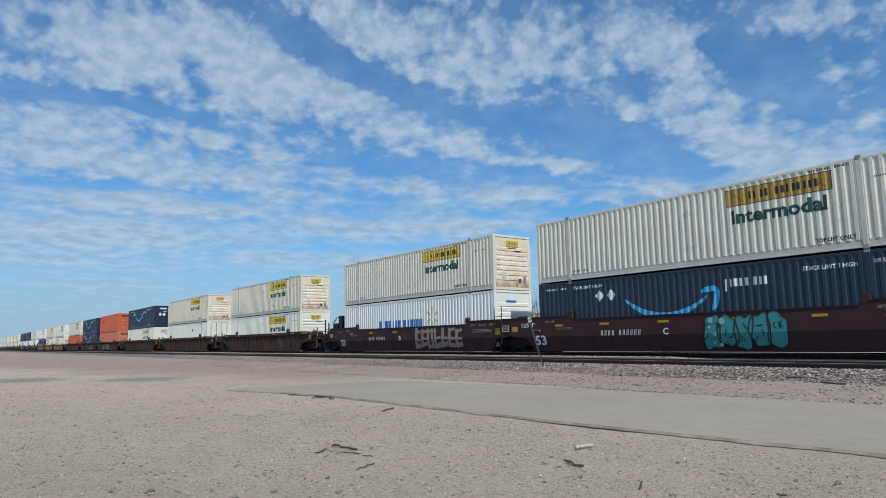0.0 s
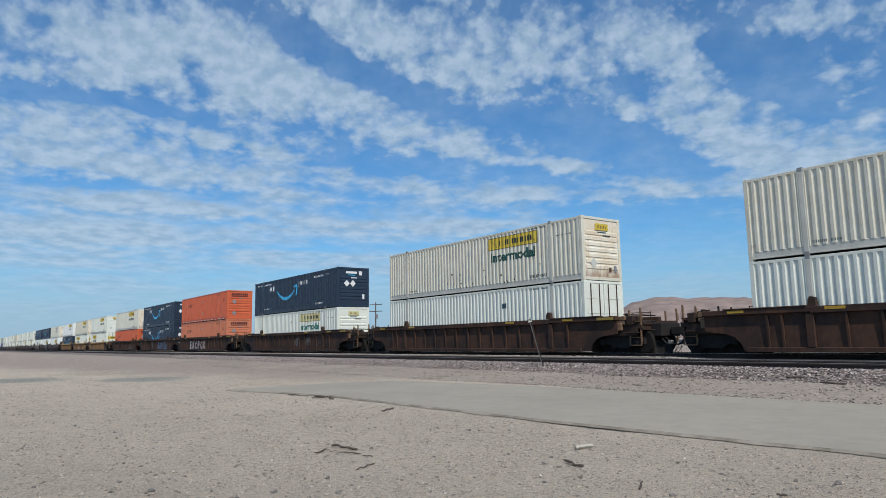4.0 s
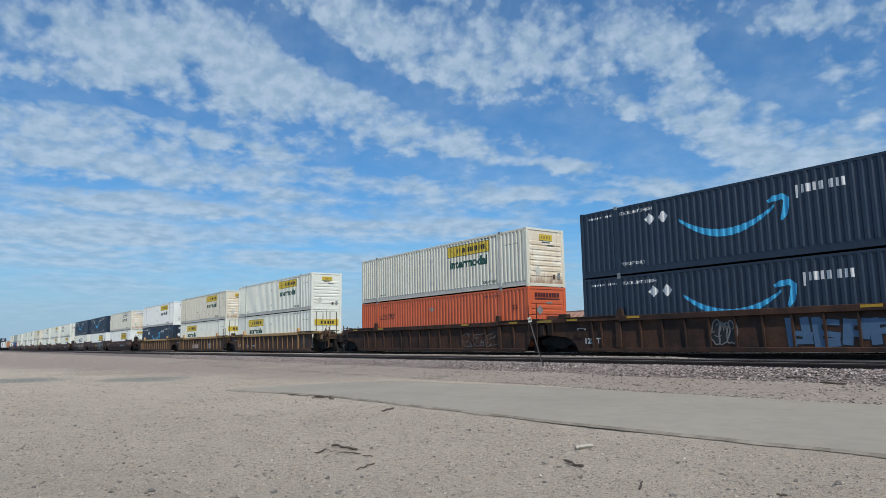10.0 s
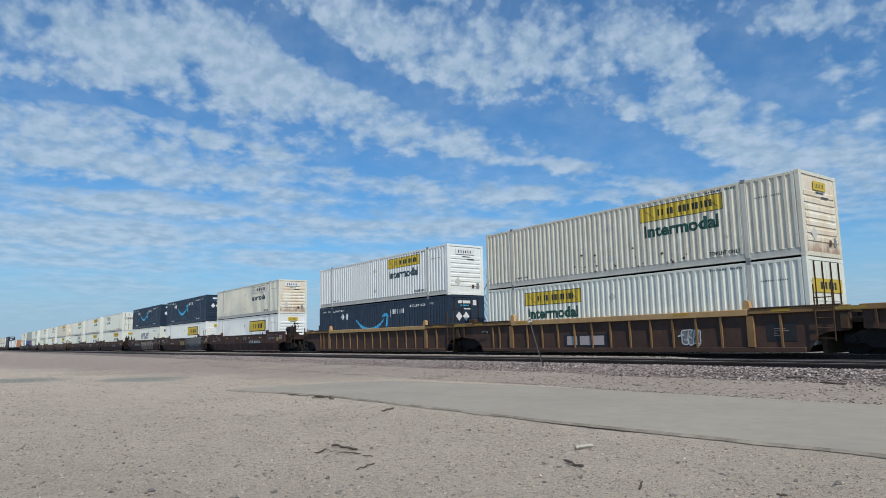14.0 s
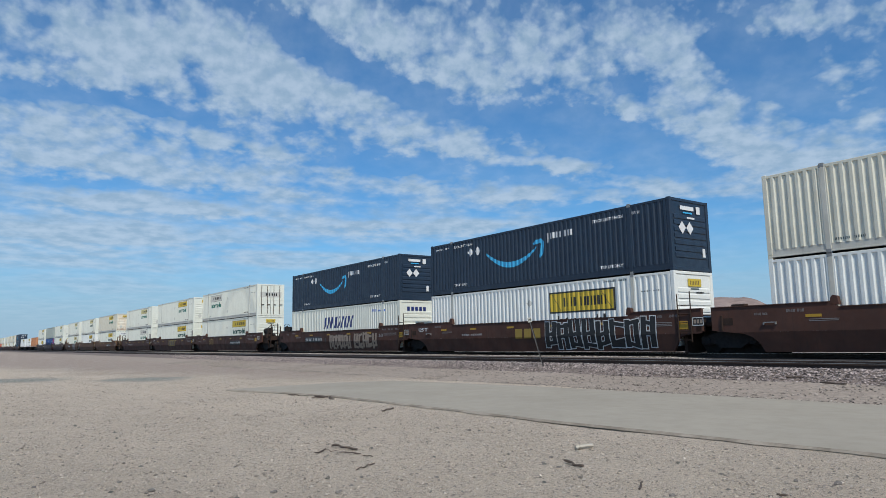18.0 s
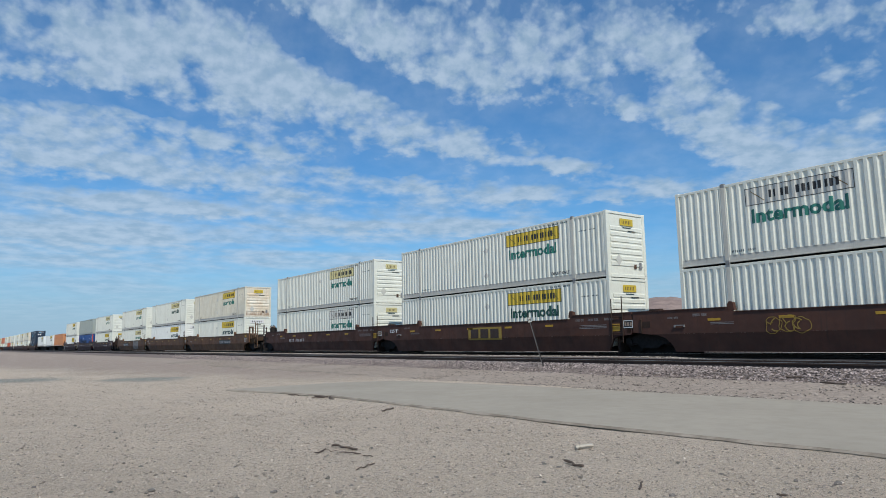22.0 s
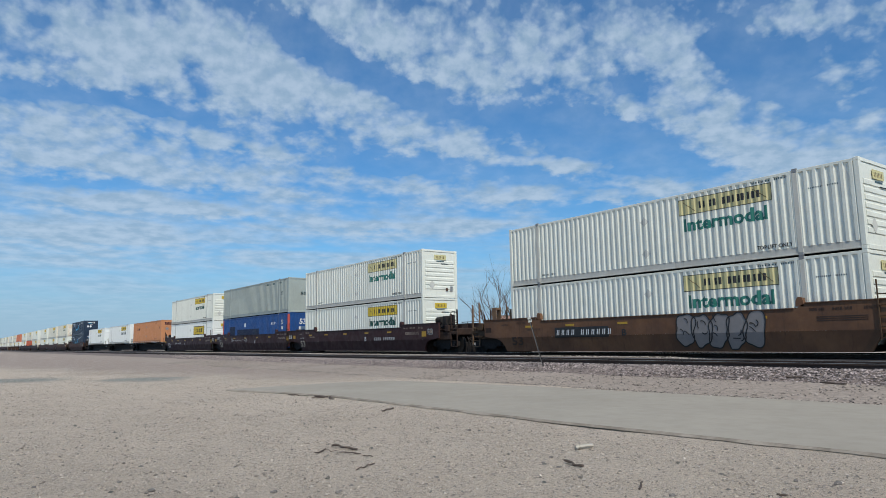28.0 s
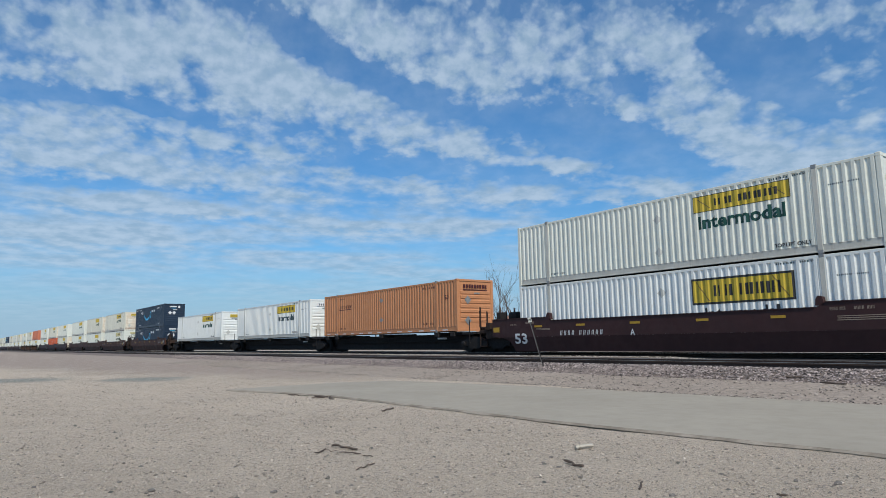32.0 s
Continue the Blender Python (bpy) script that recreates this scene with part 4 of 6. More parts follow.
def well_car(style, coat, chord, first, last, label, light=False):
    """One well of a double-stack car. first: its right end carries a coupler; last: its left end does."""
    ob = tagged(new("well_car"), label, "railway car", "cars of the train")
    rib = RIB_GOLD if coat is PANEL else coat
    STYLE_OF[ob.name] = style
    reach = 9.87 if style == "ribbed" else 9.93
    right = reach if first else 9.28
    left = -reach if last else -10.22
    # lower edge of the sides: the cut-back at a leading joint, the arch over a truck elsewhere
    lead = [(8.38, 0.07), (8.52, 0.36), (8.75, 0.58), (9.05, 0.69), (9.5, 0.739)] if first else [(7.95, 0.07), (8.3, 0.60), (8.6, 0.70), (9.2, 0.739)]
    right_end = right
    if first and coat is PANEL:
        lead, right = [(8.28, 0.07), (8.32, 0.4), (8.40, 0.739)], 8.46
    trail = [(-9.5, 0.739), (-9.05, 0.69), (-8.75, 0.58), (-8.52, 0.36), (-8.38, 0.07)]
    for y in (-1, 1):
        def deep(a, b):
            return sorted((y * a, y * b))
        if style == "ribbed":
            bm = bmesh.new()
            prism(bm, trail + lead + [(right, 0.80), (right, 1.36), (left, 1.36), (left, 0.80)], "y", *deep(1.38, 1.42))
            sheet = part("side_sheet", bm, coat, ob)
            part("top_chord", boxes((-6.05, 6.05, *deep(1.34, 1.535), 1.30, 1.52), bevel=0.015), chord, ob)
            for a, b in ((left - 0.03, -6.06), (6.06, right_end + 0.03)):
                part("end_chord", boxes((a, b, *deep(1.34, 1.535), 1.34, 1.52), bevel=0.015), rib, ob)
            part("bottom_chord", boxes((-8.3, 7.9, *deep(1.36, 1.50), 0.06, 0.22), bevel=0.015), coat, ob)
            for x in (-7.5, -7.0, -5.0, -4.0, -3.0, -2.0, -1.0, 0.0, 1.0, 2.0, 3.0, 4.0, 5.0, 7.15):
                bm = bmesh.new()
                prism(bm, [(1.425 * y, 0.222), (1.47 * y, 0.222), (1.51 * y, 1.295), (1.425 * y, 1.295)], "x", x - 0.035, x + 0.035)
                if y > 0:
                    bm.free()
                    continue
                part("stiffener", bm, rib, sheet)
            for x in (-6.1, 6.1):
                part("post", boxes((x - 0.13, x + 0.13, *deep(1.421, 1.512), 0.225, 1.295), bevel=0.012), rib, ob)
            if y < 0:
                for x in (-7.6, 7.6):
                    part("ledge", boxes((x - 1.45, x + 1.45, -1.56, -1.30, 1.522, 1.56), bevel=0.006), coat, ob)
        else:
            bm = bmesh.new()
            prism(bm, [(-9.5, FOLD_Z), lead[-1][:1] + (FOLD_Z,), (right, 0.82), (right, 1.62), (6.15, 1.62), (5.85, 1.46), (-5.85, 1.46), (-6.15, 1.62), (left, 1.62), (left, 0.82)], "y", *deep(1.40, 1.50))
            # below the crease the sheet leans in
            low = bmesh.new()
            prism(low, trail + lead, "y", *deep(1.40, 1.50))
            for v in low.verts:
                v.co.y -= y * 0.20 * (FOLD_Z - v.co.z)
            spare = bpy.data.meshes.new("lower_half")
            low.to_mesh(spare)
            low.free()
            bm.from_mesh(spare)
            bpy.data.meshes.remove(spare)
            sheet = part("side_sheet", bm, coat, ob)
            part("top_flange", boxes((-5.83, 5.83, *deep(1.36, 1.53), 1.462, 1.49)), coat, ob)
            for a, b in ((left, -6.16), (6.16, right)):
                part("end_flange", boxes((a, b, *deep(1.34, 1.53), 1.622, 1.65)), coat, ob)
        for x in (-6.0, 6.0):
            bm = bmesh.new()
            prism(bm, [(x - 0.14, 1.53), (x + 0.14, 1.53), (x + 0.10, 1.80), (x - 0.04, 1.84), (x - 0.11, 1.74)], "y", *deep(1.33, 1.50))
            part("guide", bm, chord, ob)
    part("floor_pan", boxes((-8.3, 7.9, -1.22, 1.22, 0.066, 0.272)), BLACK, ob)
    if light:
        for s in (-1, 1):
            part("end_platform", boxes((*sorted((s * 8.35, s * 9.6)), -1.25, 1.25, 0.9, 1.14), bevel=0.015), coat, ob)
    else:
        grime = TARNISH if coat in (MUSTARD, PANEL) else SOOTY
        tops = (1.74, 1.82) if style == "ribbed" else (2.1, 2.35) if coat in (OX, MAROON) else (2.6, 2.5)
        iron = grime if coat in (OX, MAROON) else RUST_TAN
        at = (10.35, 10.9) if style == "ribbed" else (10.7, 11.25)
        end_gear(ob, 1, first, grime, coat in (OX, MAROON), tops, at, iron)
        end_gear(ob, -1, last, grime, coat in (OX, MAROON), tops, at, iron)
    out = 9.775 if style == "ribbed" else 10.0
    bogie(ob, -out if last else -9.775)
    if first:
        bogie(ob, out)
    if first and coat in (OX, MAROON) and not light:
        brake_wheel(ob, 10.35, -0.75, 2.0, BLACK)
    if last and coat is OX and not light:
        brake_wheel(ob, -10.35, -0.75, 2.0, BLACK)
    if light:
        return ob
    if style != "ribbed":
        for x in (-6.9, -4.3, -1.4, 1.6, 4.4):
            part("reflective_tape", boxes((x, x + 0.5, -1.508, -1.502, 1.18, 1.27)), REFLECT, ob)
        gold = coat is MUSTARD
        a, z = (8.86, 1.30) if gold else (8.26, 0.90)
        part("reflective_tape", boxes((a, a + 0.44, -1.508, -1.502, z, z + (0.2 if gold else 0.3))), REFLECT, ob)
        a, z = (8.80, 0.88) if gold else (8.86, 1.0)
        card = part("test_stencil", boxes((a, a + 0.5, -1.508, -1.502, z, z + 0.34)), INK, ob, "black stencil panel in a white outline")
        part("outline", boxes((a + 0.02, a + 0.48, -1.511, -1.508, z + 0.02, z + 0.045), (a + 0.02, a + 0.48, -1.511, -1.508, z + 0.295, z + 0.32), (a + 0.02, a + 0.045, -1.511, -1.508, z + 0.045, z + 0.295), (a + 0.455, a + 0.48, -1.511, -1.508, z + 0.045, z + 0.295)), CHALK, card)
        for i in range(3):
            part("print_bar", boxes((a + 0.08 + 0.13 * i, a + 0.17 + 0.13 * i, -1.511, -1.508, z + 0.1, z + 0.24)), BUFF, card)
        small = marks(6.3, 6.7, 1.36, 1.46) + marks(7.0, 7.5, 1.36, 1.46) + marks(7.9, 8.3, 1.36, 1.46) + marks(-8.6, -8.2, 1.3, 1.38) + marks(-7.5, -7.0, 1.36, 1.46) + [rect(6.5, 8.0, z, z + 0.025) for z in (1.16, 1.10, 1.04)] + [rect(-6.8, -5.9, z, z + 0.02) for z in (1.1, 1.05)]
        tagged(flat_side(ob, "unread_print", small, BUFF if coat is MAROON else UMBER if coat is MUSTARD else ASH), kind="stuff")
        part("card_plate", boxes((-9.85, -9.4, -1.508, -1.502, 1.0, 1.24)), REFLECT if coat is MAROON else SOOTY, ob)
    else:
        part("reflective_tape", boxes((8.9, 9.8, -1.541, -1.536, 1.37, 1.48)), DULL, ob)
        for x in (-8.9, -5.6, 3.1, 6.9):
            part("reflective_tape", boxes((x, x + 0.62, -1.541, -1.536, 1.40, 1.49)), REFLECT, ob)
    return ob


def spine_car(first, last):
    """A low skeleton car: one spine with arms that carry a container's ends."""
    ob = tagged(new("spine_car"), "black skeleton spine car carrying one container", "railway car", "cars of the train")
    part("spine", boxes((-8.3, 8.3, -0.42, 0.42, 0.12, 1.0), (-9.4, 9.4, -0.28, 0.28, 0.62, 1.0), bevel=0.03), BLACK, ob)
    for x in (-7.6, -6.1, 0.0, 6.1, 7.6):
        part("arm", boxes((x - 0.16, x + 0.16, -1.3, 1.3, 0.90, 1.10), bevel=0.02), BLACK, ob)
        for y in (-1.24, 1.24):
            part("pedestal", boxes((x - 0.2, x + 0.2, y - 0.09, y + 0.09, 0.86, 1.108), bevel=0.015), BLACK, ob)
    for s in (-1, 1):
        a, b = sorted((s * 8.3, s * 9.3))
        part("end_platform", boxes((a, b, -1.2, 1.2, 0.95, 1.08), bevel=0.01), BLACK, ob)
        part("grab_post", rod(bmesh.new(), (s * 9.0, -1.2, 0.6), (s * 9.0, -1.2, 1.7), 0.025), BLACK, ob)
        part("side_step", boxes((min(s * 8.7, s * 9.1), max(s * 8.7, s * 9.1), -1.26, -1.2, 0.5, 0.55)), BLACK, ob)
    part("brake_rod", rod(bmesh.new(), (-7, -0.6, 0.6), (7, -0.6, 0.6), 0.03), BLACK, ob)
    part("side_marks", boxes((5.0, 5.9, -0.432, -0.426, 0.72, 0.82)), CHALK, ob)
    bogie(ob, -9.3)
    if first:
        bogie(ob, 9.3)
    for x, on in ((1, first), (-1, last)):
        if on:
            part("coupler", boxes((*sorted((x * 9.4, x * 10.3)), -0.12, 0.12, 0.74, 1.0), bevel=0.02), BLACK, ob)
    return ob


RIB_LABEL = "rusty brown ribbed double-stack well car"
COATS = {"m": ("smooth", MAROON, MAROON, "dark maroon smooth-sided double-stack well car"), "o": ("smooth", OX, OX, "brown-red smooth-sided double-stack well car"),
         "y": ("smooth", MUSTARD, MUSTARD, "mustard yellow smooth-sided double-stack well car"), "r": ("ribbed", RUSTY, RUSTY, RIB_LABEL),
         "t": ("ribbed", PANEL, SILL_GOLD, "mustard ribbed double-stack well car with a pale top chord")}
PAINT = {"jc": CREAM, "jp": PALE, "jw": WHITE, "jd": SOILED}
LABELS = {"p": "navy blue shipping container with a light blue arc", "o": "orange corrugated shipping container with maroon bars", "s": "white shipping container with leaning blue bars",
          "w": "white shipping container with royal blue bars", "b": "blue shipping container with red corner posts", "g": "plain silver-grey corrugated shipping container",
          "x": "plain white corrugated shipping container"}
# right end of the upper container at 0 s; upper; lower; car; place in its car (f first, m middle, l last, s single)
# container codes: kind + film and ink letters + coat letter; a capital D turns the doors to the train's front
TRAIN = [
    (-6.78, "jgc", "p", "m", "m"), (-26.15, "jyc", "w", "m", "l"), (-49.69, "jyd", "jyp", "r", "s"), (-73.44, "jyd", "xD", "r", "s"), (-96.72, "p", "jftp", "r", "s"),
    (-120.54, "o", "v", "r", "f"), (-140.10, "p", "p", "r", "m"), (-159.74, "jyc", "o", "r", "l"),
    (-183.77, "jyp", "jylpD", "t", "f"), (-203.62, "jyd", "jylpD", "t", "m"), (-223.16, "jysw", "prD", "t", "l"),
    (-247.19, "jnsc", "jykw", "o", "f"), (-267.07, "p", "jykw", "o", "m"), (-286.63, "p", "s", "o", "l"),
    (-310.57, "jnltpD", "jyp", "o", "f"), (-330.14, "jytp", "jyp", "o", "m"), (-349.63, "jftp", "jntp", "o", "l"),
    (-373.63, "jytd", "jysp", "y", "f"), (-393.23, "jfp", "jysw", "y", "m"), (-412.78, "jftp", "jftp", "y", "l"),
    (-436.67, "jftp", "jyp", "m", "f"), (-456.11, "g", "b", "m", "m"), (-475.73, "jyp", "jykw", "m", "l"),
    (-496.90, "", "a", "k", "f"), (-515.55, "", "jysw", "k", "m"), (-536.4, "", "jyw", "k", "l"),
    (-559.3, "p", "p", "o", "s"), (-583.3, "jyc", "jfp", "o", "f"), (-602.9, "jyc", "jyp", "o", "m"), (-622.5, "jyp", "jyp", "o", "l"),
    (-646.5, "jfp", "jyc", "m", "f"), (-666.1, "jyc", "o", "m", "m"), (-685.6, "jyp", "jyp", "m", "l"), (-709.6, "v", "jyp", "r", "f"), (-729.2, "jyc", "jfp", "r", "m"),
    (-748.8, "jyp", "jyc", "r", "l"), (-772.8, "jyc", "jyp", "o", "f"), (-792.4, "jyp", "jyp", "o", "m"), (-811.9, "jyc", "jyp", "o", "l"), (-835.9, "p", "jyp", "m", "f"),
    (-855.5, "jyp", "jyc", "m", "m"), (-875.1, "jyc", "jyp", "m", "l"), (-899.0, "jyp", "jyp", "r", "s"), (-923.0, "jyp", "jyc", "o", "f"), (-942.6, "jyc", "jyp", "o", "l"),
]
made, MOVERS, CARS = {}, [], []


def container_at(code, x, z):
    m = pose(x, TRACK, z)
    light = x < -595
    known = code + ("~" if light else "")
    if known in made:
        ob = copy_thing(made[known], m)
    else:
        k = code[0]
        doors = "D" in code
        if k == "j":
            coat = PAINT["j" + code.rstrip("D")[-1]]
            film = "gold" if "g" in code else "faded" if "f" in code or "n" in code else "yellow"
            label = {"c": "cream", "p": "grey-white", "w": "clean white", "d": "rust-stained white"}[code.rstrip("D")[-1]] + " corrugated shipping container with a " + film + " banner"
            if doors:
                label += " and doors forward"
        else:
            coat = {"p": NAVY, "o": ORANGE, "v": FADED_ORANGE, "a": TAN_ORANGE, "s": PALE, "w": WHITE, "b": BLUE, "g": GREY, "x": PALE}[k]
            label = {"v": "faded orange corrugated shipping container with maroon bars", "a": "tan orange corrugated shipping container on a spine car"}.get(k) or LABELS[k]
        ob = made[known] = box_container(code if k not in "va" else "o", coat, doors, label, light=light)
        ob.matrix_basis = m
    MOVERS.append((ob, x, z))
    return ob


for right, top, low, car, spot in TRAIN:
    x = right - HALF
    first, last = spot in "fs", spot in "ls"
    light = x < -595
    key = "car " + car + spot + ("~" if light else "")
    if key in made:
        ob = copy_thing(made[key], pose(x, TRACK, 0))
    else:
        ob = made[key] = spine_car(first, last) if car == "k" else well_car(*COATS[car][:3], first, last, COATS[car][3], light)
        ob.matrix_basis = pose(x, TRACK, 0)
    STYLE_OF[ob.name] = COATS[car][0] if car in COATS else ""
    MOVERS.append((ob, x, 0.0))
    CARS.append(ob)
    if car == "k":
        container_at(low, x, 1.115)
    else:
        container_at(low, x, LOWER)
        container_at(top, x, UPPER)

# ---- what is painted on single cars ----
def bars_on(k, x0, x1, z0, z1, material=CHALK, plate=None):
    if plate:
        part("number_plate", settle(CARS[k], boxes((x0 - 0.12, x1 + 0.12, -1.508, -1.502, z0 - 0.08, z1 + 0.08))), plate, CARS[k])
    p = flat_side(CARS[k], "number_strip", bar_row(x0, x1, z0 + 0.03, z1 - 0.03, [0.4, 0.4, 0.4, 0.4, -0.3, 0.4, 0.4, 0.4, 0.4, 0.4, 0.4], 0.4, 0.03), material, y=-1.512)
    tagged(p, kind="stuff")


def sign_on(k, x0, x1, z0, z1, back, ink):
    """The owner's block: a panel with plain strokes."""
    if back:
        part("owner_panel", settle(CARS[k], boxes((x0, x1, -1.508, -1.502, z0, z1))), back, CARS[k])
    w, h, m = x1 - x0, z1 - z0, 0.14 * (z1 - z0)
    zs = [rect(x0 + a * w, x0 + (a + 0.24) * w, z0 + m, z1 - m) for a in (0.08, 0.38, 0.68)]
    flat_side(CARS[k], "owner_mark", zs, ink, y=-1.513)


for k, x0, x1, z0, z1, ink, plate in ((0, -4.25, -2.39, 0.70, 0.98, CHALK, None), (1, -4.32, -2.48, 0.72, 0.98, CHALK, None), (8, -5.4, -4.8, 0.38, 0.60, CHALK, INK), (8, -4.1, -3.05, 0.38, 0.60, CHALK, INK),
                                      (11, 1.92, 4.42, 0.71, 0.98, CHALK, INK), (13, -4.95, -2.42, 0.78, 1.03, CHALK, INK), (14, 1.85, 4.25, 0.69, 0.94, CHALK, INK), (16, -5.05, -2.5, 0.76, 1.02, CHALK, None),
                                      (17, 1.8, 4.7, 0.78, 1.05, CHALK, INK), (19, -4.85, -2.0, 0.76, 1.05, CHALK, INK), (20, 2.8, 5.09, 0.70, 0.96, CHALK, None), (22, -5.26, -3.02, 0.76, 1.02, CHALK, None), (12, -5.0, -3.5, 0.85, 1.0, CHALK, None)):
    bars_on(k, x0, x1, z0, z1, ink, plate)
for k, x0, x1, z0, z1, ink in ((0, -8.2, -7.5, 0.35, 0.80, CHALK), (1, -8.17, -7.56, 0.40, 0.82, CHALK), (2, 5.32, 5.86, 0.56, 0.90, INK), (4, 5.25, 5.74, 0.58, 0.90, INK), (8, 0.73, 1.24, 0.37, 0.66, INK), (17, -7.91, -7.10, 0.39, 0.79, UMBER),
                               (18, -8.12, -7.15, 0.33, 0.79, UMBER), (19, -7.9, -7.1, 0.36, 0.76, UMBER), (20, -8.43, -7.64, 0.36, 0.83, CREAMY), (21, -8.2, -7.4, 0.40, 0.88, CREAMY), (22, -8.29, -7.42, 0.42, 0.92, CHALK), (13, 5.9, 6.4, 0.95, 1.15, ASH)):
    side_words(CARS[k], "53", x0, x1, z0, z1, ink)
for k, x, ink in ((6, -7.95, CHALK), (8, -7.6, CHALK), (12, -9.1, CHALK), (15, -9.1, CHALK), (18, -9.2, CHALK), (21, -9.2, CHALK), (0, -9.1, CHALK)):
    side_words(CARS[k], "125 T", x, x + 0.85, 0.40 if k in (6, 8) else 1.18, 0.64 if k in (6, 8) else 1.38, ink)
for k, text, x in ((0, "C", -1.18), (1, "B", 0.0 - 0.7), (19, "B", -1.2), (20, "B", 1.6), (21, "C", 1.2), (22, "A", -1.4), (17, "A", 1.05), (13, "B", -1.75)):
    side_words(CARS[k], text, x, x + 0.24, 0.72, 0.98, INK if k in (17, 19, 13) else CHALK)
sign_on(9, -2.69, -0.18, 0.27, 0.81, INK, WHITEWASH)
sign_on(12, -0.96, 1.09, 0.59, 1.22, None, DULL)
sign_on(15, -1.30, 1.35, 0.64, 1.28, DULL, UMBER)
for k, x0, x1, z0, z1, fill, line, seed in ((0, 0.59, 3.57, 0.17, 1.43, AQUA, INK, 1), 
                                            (6, -1.92, -0.99, 0.32, 1.2, INK, ASH, 5), (7, 3.15, 5.92, 0.25, 1.0, None, ASH, 6), (2, 4.23, 4.94, 0.5, 1.05, None, ASH, 7), (4, 1.14, 1.84, 0.45, 1.1, None, ASH, 8),
                                            (4, 3.18, 3.95, 0.5, 1.05, None, ASH, 9), (9, 3.37, 4.12, 0.3, 0.9, ASH, CHALK, 10), 
                                            (14, -4.72, -3.34, 0.7, 1.25, None, DULL, 13), (18, -5.78, -3.2, 0.2, 1.45, None, INK, 14), (19, 1.43, 4.78, 0.2, 1.48, ASH, INK, 15), (11, 0.4, 1.4, 1.1, 1.28, None, ASH, 16), (15, 3.5, 6.5, 0.7, 1.2, None, OX, 17), (16, 5.0, 6.5, 0.6, 1.2, None, OX, 18)):
    scrawl(CARS[k], x0, x1, z0, z1, fill, line, seed)
for k, x0, x1, z0, z1, fill, line, seed, count in ((1, 1.07, 5.67, 0.2, 1.42, BUFF, MAROON_INK, 2, 7), (6, 0.83, 5.81, 0.22, 1.2, DENIM, INK, 4, 6), (12, 1.25, 7.32, 0.15, 1.48, INK, CHALK, 11, 8),
                                                   (13, -1.0, 2.2, 0.18, 1.2, BUFF, UMBER, 12, 6), (13, 2.6, 5.68, 0.22, 1.3, BUFF, UMBER, 19, 5)):
    block_scrawl(CARS[k], x0, x1, z0, z1, fill, line, seed, count)
# broad white letters across the ribs of one car
for i, letter in enumerate("EKOPOK"):
    side_words(CARS[5], letter, -3.82 + 0.97 * i, -3.82 + 0.97 * i + 0.86, 0.22 + 0.04 * (i % 2), 1.12 - 0.03 * (i % 3), WHITEWASH, 0.045)
for x, z, q in ((0.85, 1.2, 0.10), (0.80, 0.95, 0.06), (1.0, 0.7, 0.08), (0.95, 0.4, 0.05), (1.2, 0.32, 0.07), (1.3, 1.15, 0.12)):
    flat_side(CARS[0], "sprayed_dot", [[(x + q * math.cos(a * 0.6283), z + q * math.sin(a * 0.6283)) for a in range(10)]], PALE_AQUA, y=-1.534)
def chalk(ob, name, points, thick=0.012):
    """A thin drawn line through points in x and z."""
    quads = []
    for (xa, za), (xb, zb) in zip(points, points[1:]):
        l = math.hypot(xb - xa, zb - za)
        ox, oz = -(zb - za) / l * thick, (xb - xa) / l * thick
        quads.append([(xa - ox, za - oz), (xb - ox, zb - oz), (xb + ox, zb + oz), (xa + ox, za + oz)])
    flat_side(ob, name, quads, CHALK)


chalk(CARS[21], "chalk_line", [(-4.35 + 0.2 * i, 1.02 + 0.06 * math.sin(i * 1.05)) for i in range(19)])
chalk(CARS[21], "chalk_arrow", [(-1.05, 1.18), (-0.60, 1.03), (-0.98, 0.86), (-0.92, 0.98)])
chalk(CARS[21], "chalk_loop", [(-4.78 + 0.1 * math.cos(0.628 * i), 1.04 + 0.13 * math.sin(0.628 * i)) for i in range(11)])
chalk(CARS[21], "chalk_tick", [(-4.60, 1.2), (-4.62, 0.9), (-4.58, 1.03), (-4.44, 1.19)])
for k in (8, 9):
    ob = CARS[k]
    panel = part("stencil_panel", boxes((6.62, 7.62, -1.428, -1.421, 0.42, 1.04)), INK, ob, "dark panel with lines of small print")
    for i in range(4):
        part("print_bar", boxes((6.88, 7.02 + 0.12 * ((i * 3 + k) % 4), -1.431, -1.428, 0.60 + 0.075 * i, 0.625 + 0.075 * i)), BUFF, panel)
# the tall vent and bent rail at the end of one maroon car
part("vent_pipe", turned(bmesh.new(), [(0.21, 1.3), (0.21, 2.5), (0.19, 2.55)], "z", 18), BLACK, CARS[1]).location = (-9.25, -0.9, 0)
bm = bmesh.new()
for a, b3 in (((-9.45, -0.9, 2.45), (-10.0, -0.9, 2.42)), ((-10.0, -0.9, 2.42), (-10.5, -0.9, 2.05)), ((-10.5, -0.9, 2.05), (-10.5, -0.9, 1.15))):
    rod(bm, a, b3, 0.03)
part("bent_rail", bm, BLACK, CARS[1])

# ---- ground and tracks ----
SAND = bpy.data.materials.new("sandy_gravel")
SAND.use_nodes = True
net = Net(SAND.node_tree)
where = net.node("ShaderNodeTexCoord").outputs["Object"]
tone = net.mix(net.ramp(net.noise(where, 0.3, 5, 0.6), 0.3, 0.7), rgb((0.62, 0.508, 0.39)), rgb((0.515, 0.42, 0.322)))
tone = net.mix(net.ramp(net.noise(where, 3.0, 6, 0.7), 0.35, 0.7, 0.0, 0.6), tone, rgb((0.65, 0.535, 0.415)))
